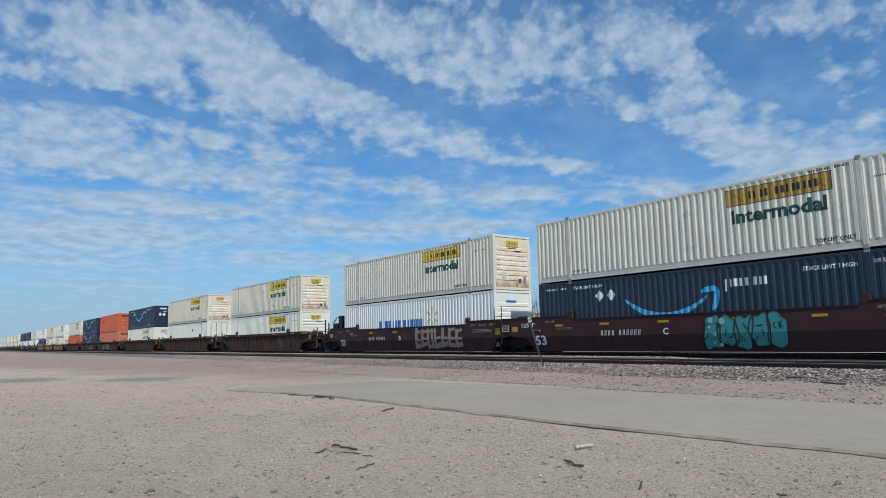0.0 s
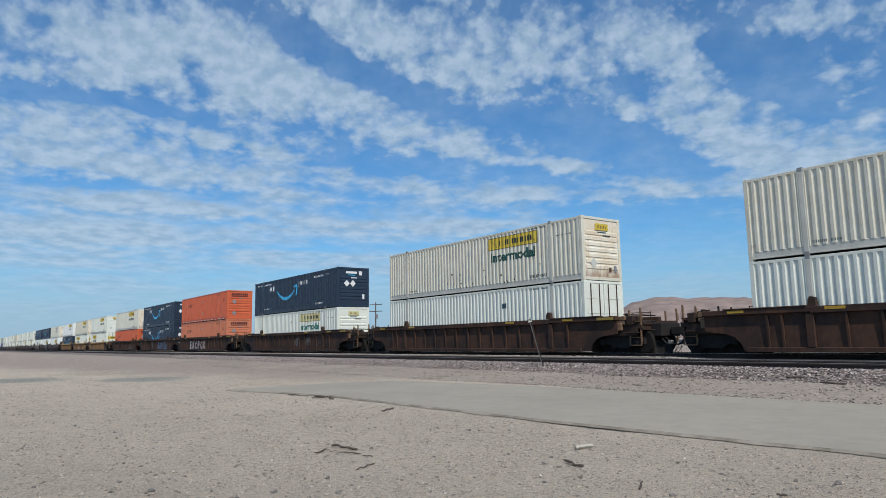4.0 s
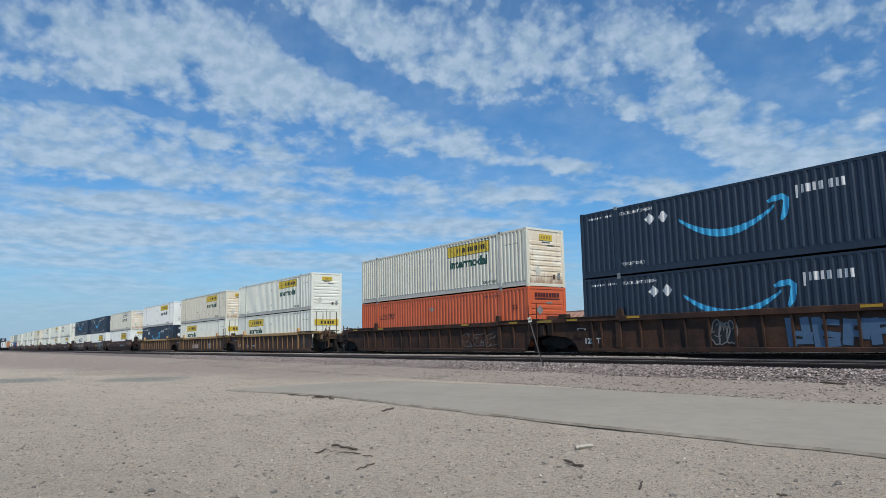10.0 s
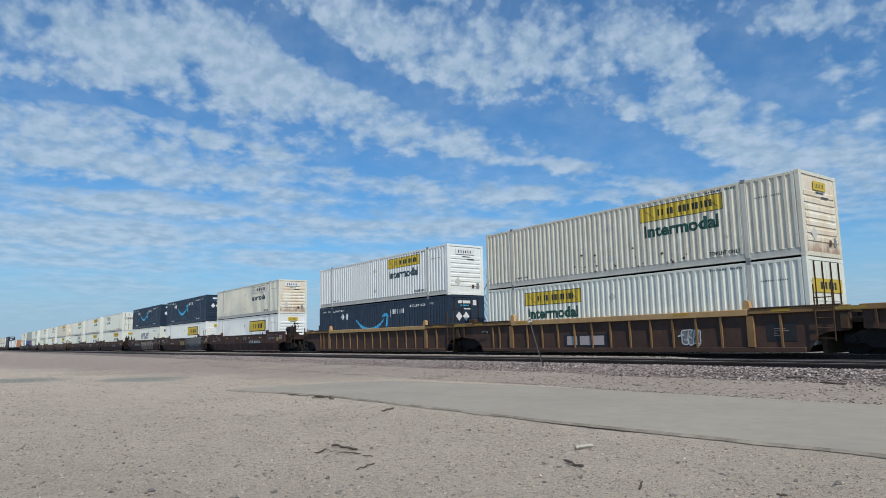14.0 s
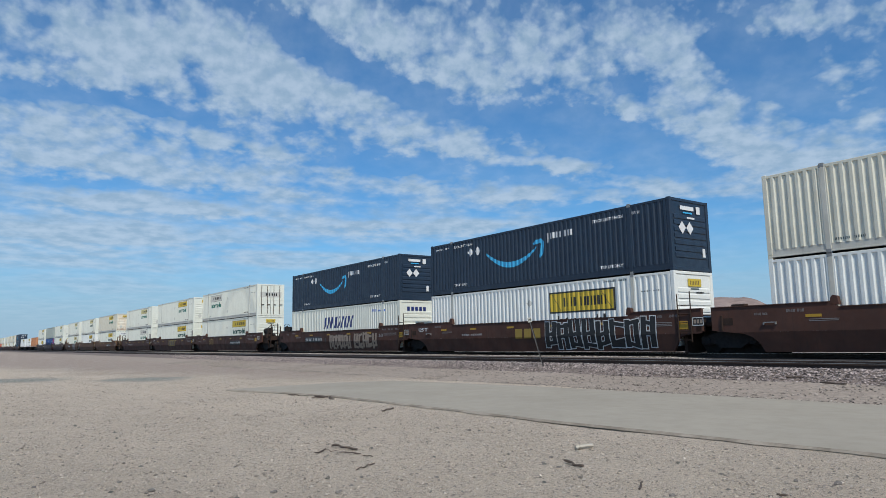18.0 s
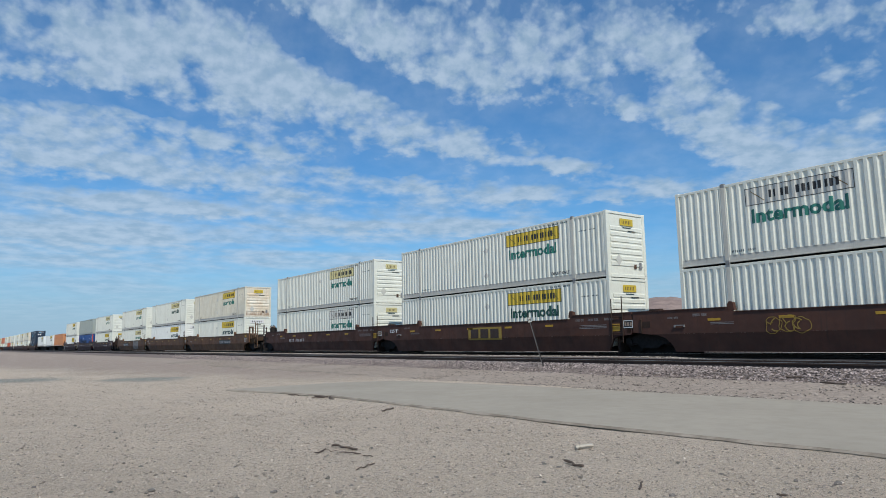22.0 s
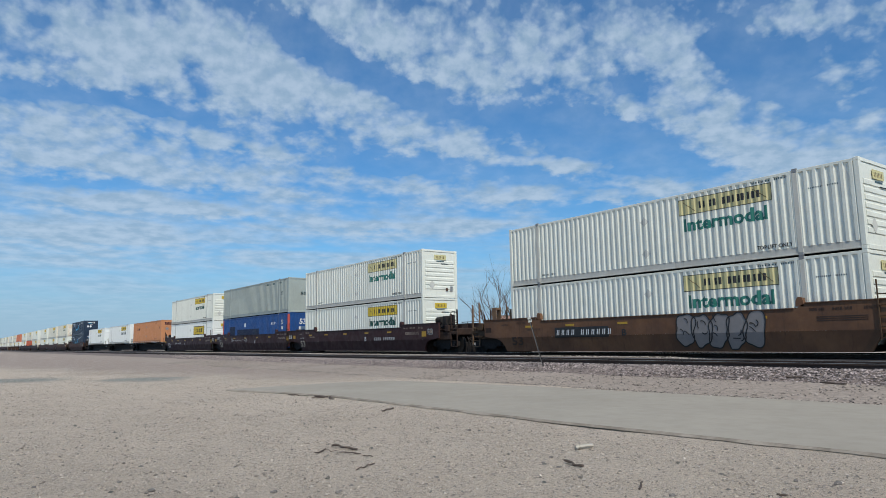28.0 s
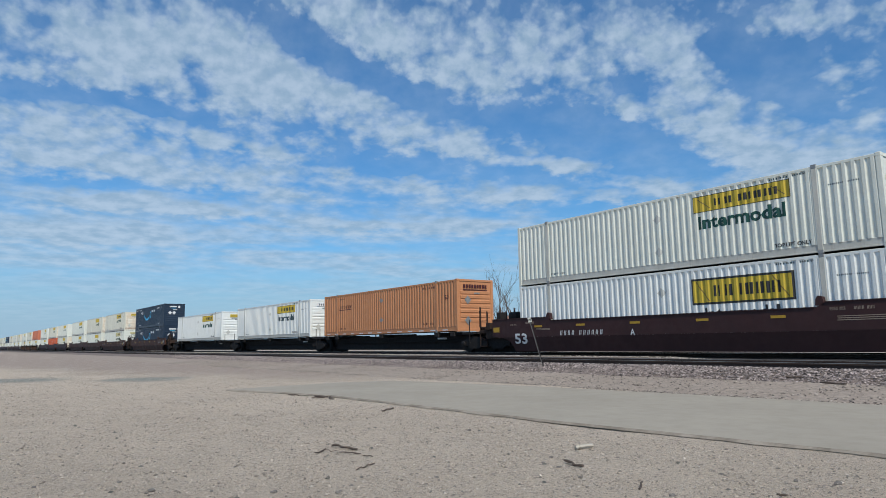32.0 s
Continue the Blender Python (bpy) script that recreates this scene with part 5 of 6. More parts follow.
# browner gravel towards the tracks, and two washed-out bluish patches
axes = net.node("ShaderNodeSeparateXYZ")
net.put(axes.inputs[0], where)
brown = net.math("MULTIPLY", net.ramp(net.math("MULTIPLY_ADD", net.noise(where, 0.25, 4), 6.0, net.math("MULTIPLY_ADD", net.math("MAXIMUM", net.math("SUBTRACT", -22.0, axes.outputs[0]), 0.0), 0.24, axes.outputs[1])), 8.5, 16.5), net.ramp(axes.outputs[0], -16.0, -24.0, 0.15, 0.8))
tone = net.mix(brown, tone, rgb((0.27, 0.205, 0.175)))
for px, py, wide, deep in ((-30.5, 2.2, 2.6, 2.2), (-27.0, 5.9, 2.2, 2.0)):
    u = net.math("DIVIDE", net.math("SUBTRACT", axes.outputs[0], px), wide)
    v = net.math("DIVIDE", net.math("SUBTRACT", axes.outputs[1], py), deep)
    d = net.math("MULTIPLY_ADD", net.noise(where, 1.2, 4), 1.2, net.math("MULTIPLY_ADD", u, u, net.math("MULTIPLY", v, v)))
    tone = net.mix(net.ramp(d, 1.7, 0.7, 0.0, 0.85), tone, rgb((0.19, 0.225, 0.205)))
grit = net.noise(where, 46.0, 5, 0.8)
tone = net.mix(net.ramp(grit, 0.53, 0.63, 0.0, 0.8), tone, rgb((0.17, 0.145, 0.125)))
tone = net.mix(net.ramp(net.noise(where, 70.0, 4, 0.75), 0.57, 0.66, 0.0, 0.7), tone, rgb((0.78, 0.69, 0.59)))
tone = net.mix(net.ramp(net.noise(where, 125.0, 3, 0.8), 0.50, 0.59, 0.0, 0.5), tone, rgb((0.19, 0.175, 0.14)))
tone = net.mix(net.ramp(net.noise(where, 150.0, 3, 0.8), 0.57, 0.64, 0.0, 0.75), tone, rgb((0.86, 0.78, 0.66)))
tone = net.mix(net.ramp(net.noise(where, 17.0, 4, 0.7), 0.57, 0.64, 0.0, 0.75), tone, rgb((0.20, 0.17, 0.145)))
tone = net.mix(net.ramp(net.noise(where, 8.0, 5, 0.75), 0.60, 0.68, 0.0, 0.6), tone, rgb((0.26, 0.215, 0.18)))
bsdf = SAND.node_tree.nodes["Principled BSDF"]
net.put(bsdf.inputs["Base Color"], tone)
bsdf.inputs["Roughness"].default_value = 0.97
bsdf.inputs["Specular IOR Level"].default_value = 0.15
b = net.node("ShaderNodeBump")
b.inputs["Strength"].default_value, b.inputs["Distance"].default_value = 1.0, 0.03
net.put(b.inputs["Height"], grit)
net.put(bsdf.inputs["Normal"], b.outputs[0])
STONE = surface("ballast_stone", (0.23, 0.180, 0.150), (0.12, 0.093, 0.078), 0.9, scale=16.0, spread=0.25, bump=0.8, bump_scale=40.0)
FOOT = surface("brown_gravel_foot", (0.40, 0.335, 0.275), (0.255, 0.21, 0.175), 0.95, scale=9.0, spread=0.4, bump=0.8, bump_scale=40.0, gloss=0.15)
# near-black stone that paints in the shade along the train's track
SHADE_STONE = surface("shade_darkened_ballast", (0.045, 0.04, 0.038), (0.025, 0.022, 0.022), 0.85, scale=12.0, spread=0.3, bump=0.8, bump_scale=40.0)
SLAB = surface("smooth_concrete", (0.362, 0.325, 0.264), (0.315, 0.282, 0.229), 0.95, gloss=0.15, scale=0.5, spread=0.5, bump=0.15, bump_scale=90.0)


def spaced(reach, near, ratio):
    xs, x, step = [0.0], 0.0, near
    while x < reach:
        x += step
        step *= ratio
        xs.append(x)
    return xs


def ground_height(x, y):
    d = math.hypot(x, y)
    h = GROUND + 0.035 * noise.noise((x * 0.35, y * 0.35, 0)) * min(1, d / 3) + 0.012 * noise.noise((x * 1.7, y * 1.7, 3))
    if 5.9 < y < 13.0 and -19 < x < 40:
        h = min(h, GROUND - 0.005)
    return h


bm = bmesh.new()
xs = spaced(4600, 0.35, 1.07)
xs = [-v for v in xs[:0:-1]] + xs
ys = spaced(4600, 0.35, 1.07)
ys = [-v for v in ys[:0:-2]] + ys
grid = [[bm.verts.new((x - 6, y, ground_height(x - 6, y))) for y in ys] for x in xs]
for a, b2 in zip(grid, grid[1:]):
    for i in range(len(ys) - 1):
        bm.faces.new((a[i], b2[i], b2[i + 1], a[i + 1]))
tagged(part("ground", bm, SAND, smooth=True), "pale sandy gravel desert ground", "ground", kind="structure")

def heaped(x):
    """Spare ballast tipped between the tracks, petering out towards the camera's right."""
    return 0.15 * min(1.0, max(0.0, (-11.0 - x) / 3.0))


bm = bmesh.new()
rows = []
bed = [(12.2, -0.63), (12.9, -0.55), (14.0, -0.475), (15.1, -0.405), (15.5, -0.27), (15.9, -0.16), (18.0, -0.20), (18.9, -0.28), (19.4, -0.21), (19.8, -0.21), (20.2, -0.26), (21.6, -0.17), (23.0, -0.15), (24.4, -0.15), (25.6, -0.17), (26.4, -0.3), (27.8, -0.64)]
for x in [-v for v in spaced(2500, 0.5, 1.03)[:0:-1]] + spaced(900, 0.5, 1.06):
    rows.append([bm.verts.new((x, y + 0.12 * noise.noise((x * 0.4, y, 1)), z + 0.03 * noise.noise((x * 1.3, y * 1.3, 7)) + (heaped(x) if 19.2 < y < 20 else 0.0))) for y, z in bed])
for a, b2 in zip(rows, rows[1:]):
    for i in range(len(bed) - 1):
        bm.faces.new((a[i], b2[i], b2[i + 1], a[i + 1]))
# the dark band under and before the train is shade put into the bed's colour
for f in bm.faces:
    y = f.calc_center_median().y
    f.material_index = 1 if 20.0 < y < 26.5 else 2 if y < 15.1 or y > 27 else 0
tagged(part("ballast_bed", bm, [STONE, SHADE_STONE, FOOT], smooth=True), "grey-purple crushed stone ballast bed", "ballast", kind="structure")

for name, mid, top in (("track_near", SIDING, -0.03), ("track_far", TRACK, 0.0)):
    track = tagged(new(name), "steel railway track on wooden sleepers", "track", kind="structure")
    for s in (-1, 1):
        y = mid + s * 0.752
        bm = bmesh.new()
        prism(bm, [(y - 0.075, top - 0.18), (y + 0.075, top - 0.18), (y + 0.075, top - 0.165), (y + 0.012, top - 0.14), (y + 0.012, top - 0.05), (y + 0.037, top - 0.04), (y + 0.037, top - 0.006), (y - 0.037, top - 0.006), (y - 0.037, top - 0.04), (y - 0.012, top - 0.05), (y - 0.012, top - 0.14), (y - 0.075, top - 0.165)], "x", -2200, 700)
        rail = part("rail", bm, RAILSIDE, track)
        part("rail_head", boxes((-2200, 700, y - 0.034, y + 0.034, top - 0.006, top)), TREAD if name == "track_far" else GALV, rail)
tie = boxes((-0.11, 0.11, -1.3, 1.3, -0.42, -0.23), bevel=0.01)
TIE_WOOD = surface("weathered_sleeper_wood", (0.07, 0.055, 0.045), (0.12, 0.10, 0.085), 0.9, scale=7.0, vary=0.5)
tie_mesh = None
for mid, parent in ((SIDING, bpy.data.objects["track_near"]), (TRACK, bpy.data.objects["track_far"])):
    for k in range(110):
        m = pose(-52 + 0.55 * k, mid, 0.0)
        if tie_mesh is None:
            ob = part("sleeper", tie, TIE_WOOD, parent)
            tie_mesh, ob.matrix_basis = ob.data, m
        else:
            place("sleeper", tie_mesh, parent, m)

front = [(-18.05, 6.05), (-16.4, 6.62), (-14.0, 7.12), (-7.0, 7.2), (-3.0, 7.5), (12.0, 7.8)]
bm = bmesh.new()
prism(bm, front + [(12.0, 12.9), (-5.0, 12.55), (-8.0, 12.42), (-12.6, 12.1), (-14.5, 11.78), (-17.8, 11.15), (-18.4, 9.5), (-18.3, 7.6)], "z", GROUND - 0.12, GROUND + 0.032)
slab = tagged(part("concrete_slab", bm, SLAB), "flat worn concrete slab with a broken edge", "slab", kind="structure")
SOIL = surface("soil_stained_edge", (0.21, 0.178, 0.142), (0.34, 0.295, 0.24), 0.95, scale=3.0, spread=0.3, gloss=0.1)
for (xa, ya), (xb, yb) in zip(front, front[1:]):
    bm = bmesh.new()
    n = int((xb - xa) / 0.08)
    tops, feet, outs = [], [], []
    for i in range(n + 1):
        x, y = xa + (xb - xa) * i / n, ya + (yb - ya) * i / n
        w = 0.022 + 0.045 * noise.noise((x * 1.3, 0, 8)) + 0.025 * noise.noise((x * 6, 0, 2))
        tops.append(bm.verts.new((x, y - 0.004, GROUND + 0.033)))
        feet.append(bm.verts.new((x, y - 0.008 - max(0, 0.6 * w), GROUND + 0.024)))
        outs.append(bm.verts.new((x, y - 0.02 - max(0, 1.6 * w), GROUND + 0.004)))
    for i in range(n):
        bm.faces.new((outs[i], outs[i + 1], feet[i + 1], feet[i]))
        bm.faces.new((feet[i], feet[i + 1], tops[i + 1], tops[i]))
    part("slab_edge", bm, SOIL, slab, "dark soil-stained broken edge")

# ---- distance ----
HILL = surface("dry_hillside", (0.33, 0.25, 0.215), (0.22, 0.165, 0.145), 0.95, scale=0.018, spread=0.35, gloss=0.1)


def bump_of(v, mid, wide):
    return math.exp(-((v - mid) / wide) ** 2)


def ridge(az):
    """Height over the horizon, in degrees, of the hills along a bearing."""
    e = 3.2 * bump_of(az, 36.5, 4.6) + 2.2 * bump_of(az, 28.9, 2.6) + 1.3 * bump_of(az, 32.0, 2.5) + 1.2 * bump_of(az, 43.0, 2.5)
    return e + 0.7 * bump_of(az, 12, 12) + 0.12 * noise.noise((az * 0.9, 0, 0)) + 0.05 * noise.noise((az * 3, 5, 0))


bm = bmesh.new()
rows = []
for i in range(181):
    az = 49.0 - i * 0.3
    far, top = [], max(0.02, ridge(az)) * bump_of(max(0, abs(az - 22) - 18), 0, 8)
    for k in range(13):
        s = k / 12
        d = 1500 + 900 * s
        h = math.tan(radians(top)) * 2400 * (s ** 1.35) * (1 + 0.35 * (1 - s) * noise.noise((az * 0.8, s * 3, 2)) + 0.28 * (1 - s) * noise.noise((az * 2.2, s * 5, 4)))
        far.append(bm.verts.new((-d * math.sin(radians(az)), d * math.cos(radians(az)), GROUND - 0.5 + h)))
    far.append(bm.verts.new((-2900 * math.sin(radians(az)), 2900 * math.cos(radians(az)), GROUND - 1)))
    rows.append(far)
for a, b4 in zip(rows, rows[1:]):
    for i in range(13):
        bm.faces.new((a[i], b4[i], b4[i + 1], a[i + 1]))
bmesh.ops.recalc_face_normals(bm, faces=bm.faces[:])
tagged(part("hills", bm, HILL, smooth=True), "bare pinkish-brown desert hills far off", "hill", kind="structure")

# ---- behind the train ----
RUST_ROOF = surface("rusted_roofing", (0.30, 0.14, 0.085), (0.42, 0.27, 0.20), 0.8, scale=0.7, spread=0.3, streak=0.4, dirt=(0.5, 0.42, 0.36))
LIME = surface("whitewashed_boards", (0.66, 0.63, 0.57), (0.55, 0.52, 0.47), 0.8, scale=1.2)
BARK = surface("dry_bark", (0.11, 0.085, 0.07), (0.07, 0.055, 0.045), 0.95, scale=5.0)


def shed(x0, x1, y, ridge_z, eave_z, half):
    ob = tagged(new("shed"), "low white shed with a rusted sheet-metal roof", "house")
    bm = bmesh.new()
    prism(bm, [(-half, 0), (half, 0), (half, eave_z), (0, ridge_z - 0.08), (-half, eave_z)], "x", x0, x1)
    part("wall", bm, LIME, ob)
    for s in (-1, 1):
        roof = new("roof")
        roof.parent = ob
        n = int((x1 - x0 + 0.8) / 0.9)
        w = (x1 - x0 + 0.8) / n
        mesh = None
        for k in range(n):
            if mesh is None:
                bm = bmesh.new()
                o = half + 0.4
                drop = (ridge_z - eave_z) / half * o
                for a, b5, lift in ((0, 0.08, 0.05), (0.08, w, 0.0)):
                    prism(bm, [(0, ridge_z + lift), (0, ridge_z - 0.04), (s * o, ridge_z - drop - 0.04), (s * o, ridge_z - drop + lift)], "x", a, b5 - 0.004)
                sheet = part("roof_sheet", bm, RUST_ROOF, roof)
                mesh = sheet.data
            else:
                sheet = place("roof_sheet", mesh, roof)
            sheet.location = (x0 - 0.4 + k * w, 0, 0)
    part("ridge_cap", boxes((x0 - 0.42, x1 + 0.42, -0.14, 0.14, ridge_z + 0.02, ridge_z + 0.08)), RUST_ROOF, ob)
    part("gable_window", boxes((x1 - 0.02, x1 + 0.02, -0.4, 0.4, eave_z * 0.4, eave_z * 0.85)), BLACK, ob)
    ob.location = (0, y, GROUND)
    return ob


shed(-68.5, -53.8, 60.0, 4.45, 2.6, 3.4)
shed(-78.0, -70.5, 66.0, 3.9, 2.4, 3.0)


def limb(bm, a, way, length, r, depth, rnd):
    """Tapered, crooked branch and what grows from it."""
    p, d = a.copy(), way.normalized()
    n = 4
    for i in range(n):
        q = p + d * (length / n)
        r2 = r * (1 - 0.16)
        m = (q - p).to_track_quat("Z", "Y").to_matrix()
        ringa = [bm.verts.new(p + m @ Vector((r * math.cos(t), r * math.sin(t), 0))) for t in (k * math.pi * 0.4 for k in range(5))]
        ringb = [bm.verts.new(q + m @ Vector((r2 * math.cos(t), r2 * math.sin(t), 0))) for t in (k * math.pi * 0.4 for k in range(5))]
        for k in range(5):
            bm.faces.new((ringa[k], ringa[(k + 1) % 5], ringb[(k + 1) % 5], ringb[k]))
        p, r = q, r2
        d = (d + Vector((rnd.uniform(-0.2, 0.2), rnd.uniform(-0.2, 0.2), rnd.uniform(0.0, 0.16)))).normalized()
        if depth and i >= 1:
            for _ in range(rnd.choice((1, 1, 2))):
                side = (d + Vector((rnd.uniform(-0.8, 0.8), rnd.uniform(-0.8, 0.8), rnd.uniform(-0.1, 0.5)))).normalized()
                limb(bm, p, side, length * rnd.uniform(0.45, 0.65), r * 0.6, depth - 1, rnd)


def bare_tree(x, y, height, seed, stems):
    rnd = random.Random(seed)
    ob = tagged(new("bare_tree"), "leafless dry desert tree with thin crooked branches", "tree")
    for k in range(stems):
        a = 2 * math.pi * k / stems + rnd.uniform(-0.4, 0.4)
        bm = bmesh.new()
        limb(bm, Vector((0.15 * math.cos(a), 0.15 * math.sin(a), -0.2)), Vector((0.34 * math.cos(a), 0.34 * math.sin(a), 1.0)), height * rnd.uniform(0.55, 0.78), 0.11, 3, rnd)
        part("trunk" if k == 0 else "stem", bm, BARK, ob)
    ob.location = (x, y, GROUND)
    return ob


bare_tree(-48.2, 41.2, 7.6, 4, 3)
bare_tree(-45.6, 41.9, 6.0, 9, 4)
bare_tree(-50.9, 43.5, 4.8, 12, 3)
bare_tree(-63.0, 58.5, 4.2, 15, 3)


def brush(x, y, seed):
    """A low tangle of dry twigs."""
    rnd = random.Random(seed)
    bm = bmesh.new()
    for k in range(26):
        a = rnd.uniform(0, 6.28)
        limb(bm, Vector((rnd.uniform(-0.6, 0.6), rnd.uniform(-0.6, 0.6), 0)), Vector((math.cos(a), math.sin(a), rnd.uniform(0.5, 1.4))), rnd.uniform(0.7, 1.5), 0.02, 1, rnd)
    ob = tagged(part("dry_brush", bm, BARK), "low tangle of dry desert brush", "bush", "brush behind the tracks")
    ob.location = (x, y, GROUND)


for k, (x, y) in enumerate(((-52, 46), (-44, 38), (-56, 44), (-40, 40), (-36, 36), (-60, 50), (-30, 42))):
    brush(x, y, 30 + k)


def utility_pole(x, y, high, turn):
    ob = tagged(new("utility_pole"), "weathered wooden utility pole with two crossarms", "pole", "poles behind the tracks")
    part("shaft", turned(bmesh.new(), [(0.17, 0), (0.11, high)], "z", 10), BARK, ob)
    for z, w in ((high - 0.5, 1.7), (high - 2.0, 1.7)):
        arm = part("crossarm", boxes((-w, w, -0.06, 0.06, z - 0.07, z + 0.07)), BARK, ob)
        for k in range(4):
            part("insulator", turned(bmesh.new(), [(0.04, z + 0.07), (0.06, z + 0.14), (0.03, z + 0.24)], "z", 8), GALV, arm).location = (-w + 0.2 + k * (2 * w - 0.4) / 3, 0, 0)
    part("transformer", turned(bmesh.new(), [(0.2, high - 3.6), (0.22, high - 3.5), (0.22, high - 2.7), (0.12, high - 2.6)], "z", 12), GALV, ob).location = (0.35, 0, 0)
    ob.matrix_basis = pose(x, y, GROUND, 0, 0, turn)


utility_pole(-129.3, 76.0, 10.0, 25)
utility_pole(-160.0, 119.0, 9.6, 25)

# ---- the leaning post beside the siding ----
DULL_STEEL = surface("dull_grey_steel", (0.17, 0.16, 0.15), (0.11, 0.10, 0.095), 0.7, 0.2, scale=6.0)
post = tagged(new("marker_post"), "thin leaning steel channel post with a small bent bracket", "post")
part("shaft", boxes((-0.024, 0.006, -0.022, 0.022, -0.3, 1.56), bevel=0.002), DULL_STEEL, post)
part("channel_flange", boxes((0.006, 0.022, -0.030, 0.008, -0.3, 1.53), bevel=0.002), BLACK, post)
tag = part("tag", boxes((-0.06, 0.06, -0.040, -0.032, 1.40, 1.56), bevel=0.002), GHOST, post, "small white metal tag")
mark = bmesh.new()
for xa, xb in ((-0.05, -0.028), (-0.028, 0.0), (0.0, 0.028), (0.028, 0.05)):
    low = xa in (-0.05, 0.0)
    rod(mark, (xa, -0.042, 1.52 if low else 1.45), (xb, -0.042, 1.45 if low else 1.52), 0.008, 5)
part("dark_stroke", mark, INK, tag)
post.matrix_basis = pose(-15.9, 15.55, -0.18, 4, 0, 42) @ pose(0, 0, 0, 0, -14, 0)


# ---- loose stones ----
def stones(name, label, material, count, seed, spot, small, large, category="stones"):
    """Many small angular stones as one mesh; spot gives a place on the ground."""
    rnd = np.random.RandomState(seed)
    base = np.array([(1, 0, 0), (-1, 0, 0), (0, 1, 0), (0, -1, 0), (0, 0, 1), (0, 0, -0.6), (0.6, 0.6, 0.5), (-0.6, -0.6, 0.5)])
    tris = np.array([(0, 6, 4), (6, 2, 4), (2, 1, 4), (1, 7, 4), (7, 3, 4), (3, 0, 4), (0, 2, 6), (1, 3, 7), (2, 0, 5), (1, 2, 5), (3, 1, 5), (0, 3, 5)])
    verts = np.empty((count, 8, 3))
    for i in range(count):
        x, y, z = spot(rnd)
        r = small + (large - small) * rnd.rand() ** 2.2
        q = base * (1 + 0.55 * (rnd.rand(8, 3) - 0.5)) * r * np.array((1, rnd.uniform(0.6, 1), rnd.uniform(0.4, 0.8)))
        a = rnd.rand() * 6.283
        c, s = math.cos(a), math.sin(a)
        verts[i] = np.stack((q[:, 0] * c - q[:, 1] * s + x, q[:, 0] * s + q[:, 1] * c + y, q[:, 2] + z + 0.15 * r), 1)
    faces = (tris[None] + 8 * np.arange(count)[:, None, None]).reshape(-1, 3)
    me = bpy.data.meshes.new(name)
    me.from_pydata(verts.reshape(-1, 3).tolist(), [], faces.tolist())
    me.materials.append(material)
    return tagged(new(name, me), label, category, kind="stuff")


def mixed_stone(name, low, high, rough=0.9):
    """Stones whose tone differs from one to the next."""
    m = bpy.data.materials.new(name)
    m.use_nodes = True
    n = Net(m.node_tree)
    pick = n.node("ShaderNodeNewGeometry").outputs["Random Per Island"]
    c = n.mix(pick, rgb(low), rgb(high))
    c = n.mix(n.ramp(n.noise(n.node("ShaderNodeTexCoord").outputs["Object"], 30.0, 3), 0.35, 0.7, 0.0, 0.5), c, rgb(tuple(0.6 * v for v in low)))
    s = m.node_tree.nodes["Principled BSDF"]
    n.put(s.inputs["Base Color"], c)
    s.inputs["Roughness"].default_value = rough
    return m


BED_Y, BED_Z = [b6[0] for b6 in bed], [b6[1] for b6 in bed]


def on_bed(rnd):
    x = 6 - 66 * rnd.rand() ** 1.25
    y = 15.0 + 1.05 * rnd.rand() ** 0.75
    return x, y, float(np.interp(y, BED_Y, BED_Z))


def between_tracks(rnd):
    x = 4 - 80 * rnd.rand() ** 1.2
    y = 15.9 + 3.2 * rnd.rand()
    return x, y, float(np.interp(y, BED_Y, BED_Z))


def on_heap(rnd):
    x = -11.2 - 75 * rnd.rand() ** 1.3
    y = 19.3 + 0.6 * rnd.rand()
    return x, y, -0.21 + heaped(x)


def near_sand(rnd):
    while True:
        x, y = -42 * rnd.rand() ** 1.7 + 1.5 + 6.0 * rnd.rand() ** 3, -2.0 - 5.0 * rnd.rand() ** 3 + 15.0 * rnd.rand() ** 1.2
        if not (y > 6.9 and x > -18.4):
            return x, y, ground_height(x, y)


def foot_of_bed(rnd):
    x = 5 - 55 * rnd.rand() ** 1.2
    y = 12.45 + 0.3 * rnd.rand() if rnd.rand() < 0.45 else 12.6 + 2.5 * rnd.rand()
    return x, y, float(np.interp(y, BED_Y, BED_Z))


def by_slab(rnd):
    while True:
        x, y = 1.5 + 3.0 * rnd.rand() ** 2 - 15 * rnd.rand() ** 1.2, 2.4 - 3.0 * rnd.rand() ** 2 + 5.3 * rnd.rand() ** 0.8
        if y < 7.0 or (x < -4 and y < 7.15):
            return x, y, ground_height(x, y)


def on_sand(rnd):
    while True:
        x, y = 1.5 - 26 * rnd.rand() ** 1.3, -2.0 + 13.0 * rnd.rand() ** 1.1
        if not (y > 6.4 and x > -20) and math.hypot(x, y) > 2.0:
            return x, y, ground_height(x, y) - 0.004


CLOD = mixed_stone("dark_clods_and_chips", (0.10, 0.098, 0.085), (0.23, 0.20, 0.165))
GRIT = mixed_stone("pale_and_dark_grit", (0.13, 0.112, 0.092), (0.66, 0.58, 0.49))
BALLAST = mixed_stone("crushed_ballast", (0.060, 0.048, 0.045), (0.56, 0.465, 0.42))
PEBBLE = mixed_stone("desert_pebbles", (0.17, 0.142, 0.115), (0.58, 0.50, 0.415))
GRAVEL = mixed_stone("brown_gravel", (0.11, 0.09, 0.075), (0.52, 0.445, 0.375))
stones("ballast_stones", "loose grey-purple crushed stones on the ballast shoulder", BALLAST, 44000, 1, on_bed, 0.014, 0.048)
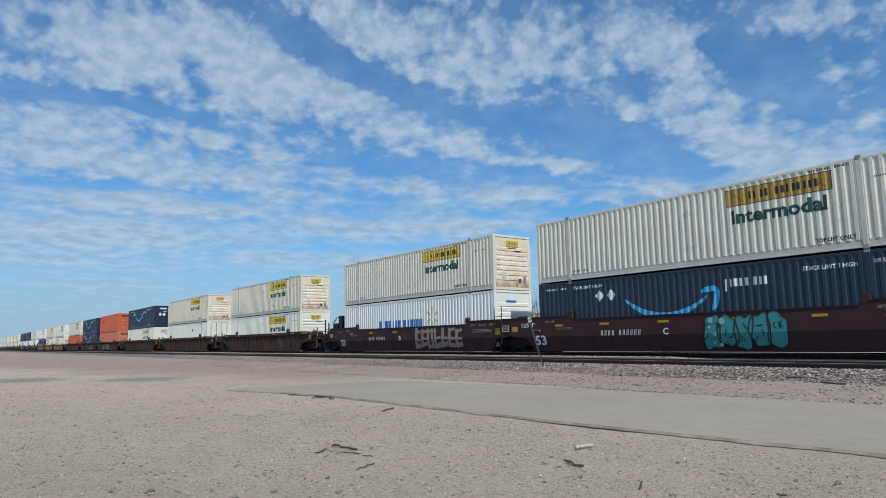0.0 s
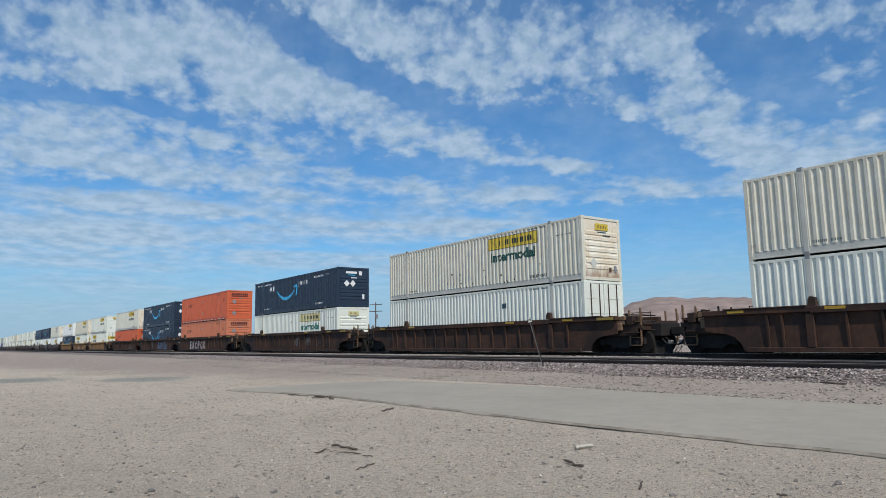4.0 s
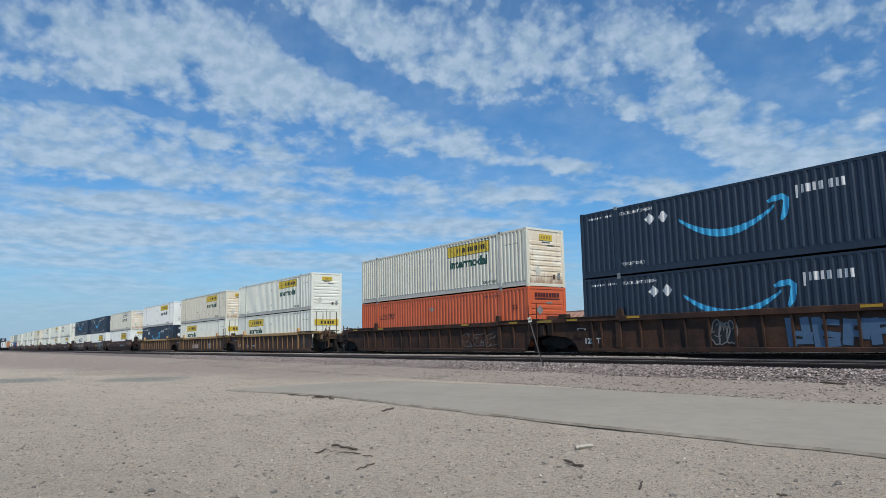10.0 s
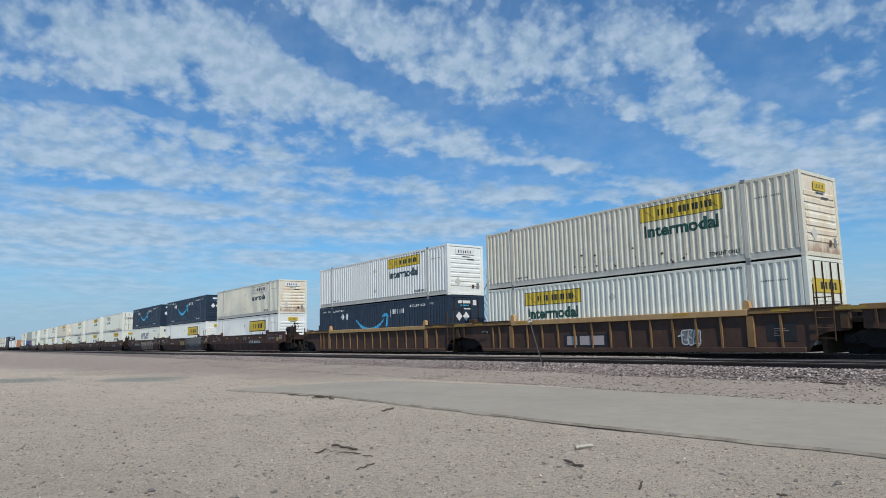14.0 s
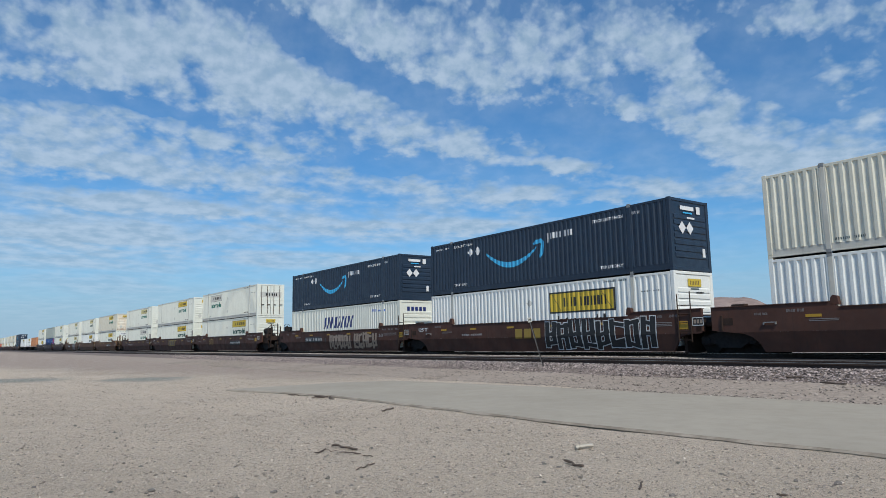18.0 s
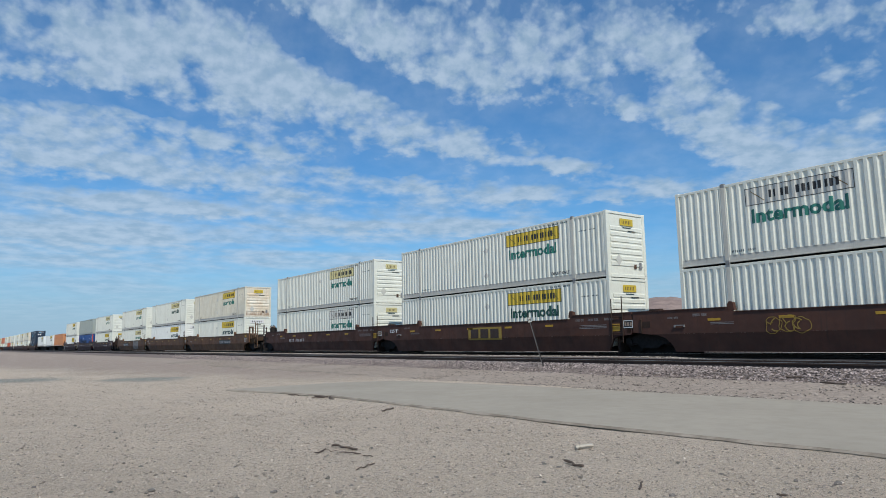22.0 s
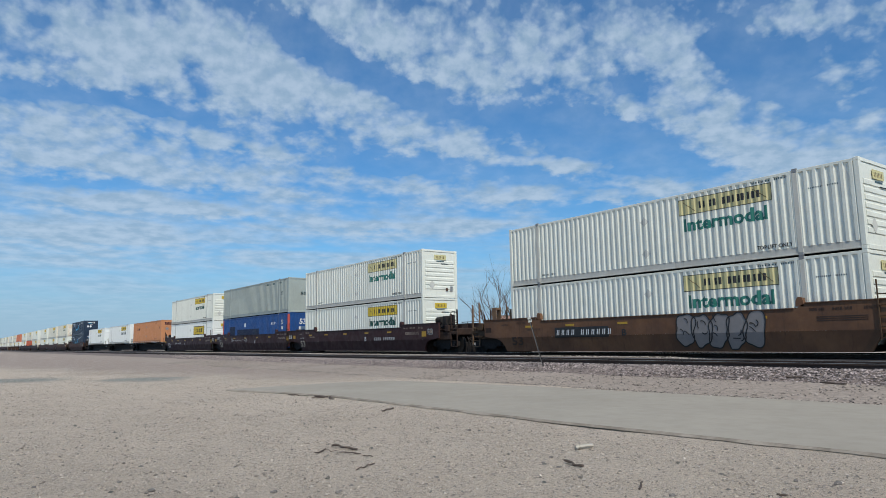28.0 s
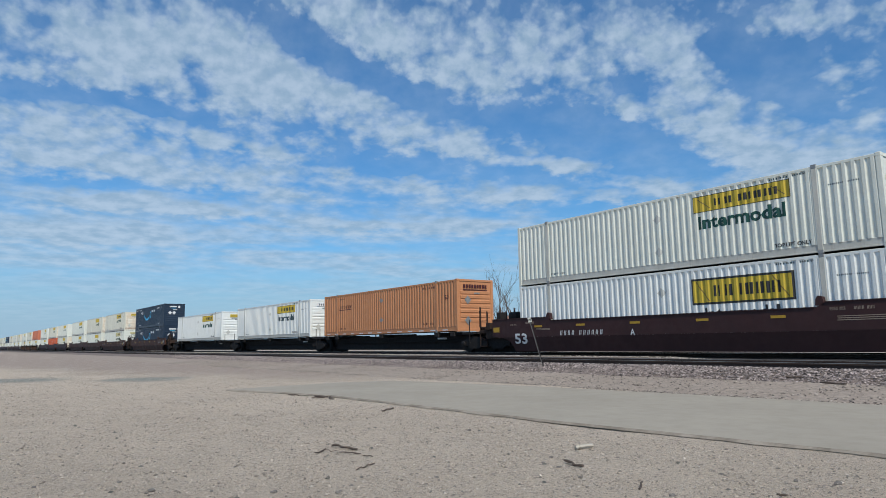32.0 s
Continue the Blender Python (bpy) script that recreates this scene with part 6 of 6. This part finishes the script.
stones("heap_stones", "pale crushed stones tipped between the tracks", GRIT, 6000, 9, on_heap, 0.02, 0.05)
stones("track_stones", "crushed stones between the two tracks", BALLAST, 7000, 2, between_tracks, 0.02, 0.06)
stones("pebbles", "small pebbles scattered over the sandy ground", PEBBLE, 64000, 3, near_sand, 0.004, 0.021)
stones("grit", "fine angular grit on the sand by the slab", GRIT, 42000, 5, by_slab, 0.0035, 0.012)
stones("clods", "dark flat clods and chips strewn over the sand", CLOD, 2200, 8, on_sand, 0.006, 0.030)
stones("gravel_strip", "coarse gravel strewn along the far edge of the slab", GRAVEL, 24000, 4, foot_of_bed, 0.008, 0.034)


# ---- sticks, scraps and larger stones ----
STICK = surface("dead_wood", (0.075, 0.055, 0.042), (0.12, 0.09, 0.07), 0.95, scale=9.0)
SCRAP = surface("bleached_wood", (0.50, 0.46, 0.38), (0.40, 0.36, 0.30), 0.9, scale=9.0)


def stick(x, y, length, turn, r, material=STICK, label="short dark dry stick lying on the sand", z=None):
    rnd = random.Random(int(abs(x * 100 + y * 37)))
    bm = bmesh.new()
    n = 5
    pts = [Vector((length * (i / n - 0.5), rnd.uniform(-0.03, 0.03) * length, rnd.uniform(0, 0.02))) for i in range(n + 1)]
    for a, b7 in zip(pts, pts[1:]):
        rod(bm, a, b7, r * rnd.uniform(0.75, 1.1), 6)
    ob = tagged(part("stick", bm, material), label, "stick", "sticks on the ground")
    ob.matrix_basis = pose(x, y, (ground_height(x, y) if z is None else z) + r * 0.8, 0, 0, turn)


STICKS = [(-7.07, 3.74, 0.42, 11.0, 0.018), (-6.7, 3.61, 0.25, 38.0, 0.01), (-6.97, 3.39, 0.29, 130.0, 0.011), (-5.9, 3.35, 0.33, 120.0, 0.009), (-10.48, 6.41, 0.52, 126.0, 0.018), (-4.63, 4.88, 0.31, -13.0, 0.017), (-6.43, 3.68, 0.11, 33.0, 0.007), (-6.93, 3.52, 0.22, 18.0, 0.006), (-2.75, 5.11, 0.07, 11.0, 0.012), (-6.73, 14.9, 0.66, -23.0, 0.028), (-7.7, 15.3, 0.4, 11.0, 0.025), (-6.77, 14.95, 0.35, 60.0, 0.014), (-3.67, 4.65, 0.23, 123.0, 0.012), (-7.93, 13.55, 0.55, 29.0, 0.02)]
STICKS += [(-14.1, 6.86, 0.5, 8.0, 0.03), (-13.6, 6.84, 0.35, -20.0, 0.03), (-15.2, 6.7, 0.4, 14.0, 0.02), (-13.9, 6.7, 0.3, 40.0, 0.02)]
SCRAP_AT = (-5.27, 5.73, 0.25, 87.0)
for x, y, length, turn, r in STICKS:
    stick(x, y, length, turn, r * 0.75, z=float(np.interp(y, BED_Y, BED_Z)) if y > 13.9 else None)
stick(*SCRAP_AT, 0.026, SCRAP, "bleached flat splinter of wood on the sand")


def rock(x, y, size, seed, z=None):
    rnd = random.Random(seed)
    bm = bmesh.new()
    bmesh.ops.create_icosphere(bm, subdivisions=2, radius=size)
    for v in bm.verts:
        k = 1 + 0.35 * noise.noise(v.co / size * 1.3 + Vector((seed, 0, 0)))
        v.co = Vector((v.co.x * k * 1.25, v.co.y * k, v.co.z * k * 0.6))
    ob = tagged(part("rock", bm, PEBBLE_DARK), "dark weathered stone half sunk in the sand", "rock", "stones on the ground")
    ob.matrix_basis = pose(x, y, (ground_height(x, y) if z is None else z) + size * 0.25, 0, 0, rnd.uniform(0, 360))


PEBBLE_DARK = surface("dark_stone", (0.20, 0.178, 0.155), (0.13, 0.118, 0.105), 0.9, scale=14.0, bump=0.6, bump_scale=70.0)
ROCKS = [(-7.4, 5.81, 0.05), (-5.09, 5.05, 0.04), (-4.66, 4.72, 0.045), (-5.27, 2.85, 0.035), (-5.5, 3.08, 0.03), (-13.6, 11.9, 0.1), (-3.33, 4.59, 0.05), (-2.98, 5.78, 0.04), (-2.71, 5.92, 0.06), (-5.09, 2.63, 0.045), (-13.92, 6.83, 0.07), (-13.48, 6.83, 0.09), (-8.83, 1.28, 0.03), (-6.73, 1.32, 0.035), (-6.13, 1.45, 0.06), (-6.59, 1.85, 0.03), (-8.08, 2.65, 0.025), (-7.05, 0.69, 0.04), (-5.46, 2.24, 0.05), (-7.4, 2.12, 0.03), (-5.8, 1.84, 0.03), (-8.46, 0.68, 0.03)]
for k, (x, y, size) in enumerate(ROCKS):
    rock(x, y, size * 0.48, k)


# ---- movement ----
def motions():
    times = [0, 2, 4, 6, 8, 10, 12, 14, 16, 18, 20, 22, 24, 26, 28, 30, 32]
    # wheels roll without slipping
    steps = [k / 30 for k in range(961)]
    for car in CARS[:23]:
        for truck in car.children:
            for axle in truck.children:
                if axle.name.startswith("wheelset"):
                    walk(axle, [(t, pose(axle.location.x, 0, 0.46, 0, math.degrees(train_x(t) / 0.46) % 360, 0)) for t in steps])
    for ob, x, z in MOVERS:
        walk(ob, [(t, pose(x + train_x(t), TRACK, z)) for t in times])


motions()
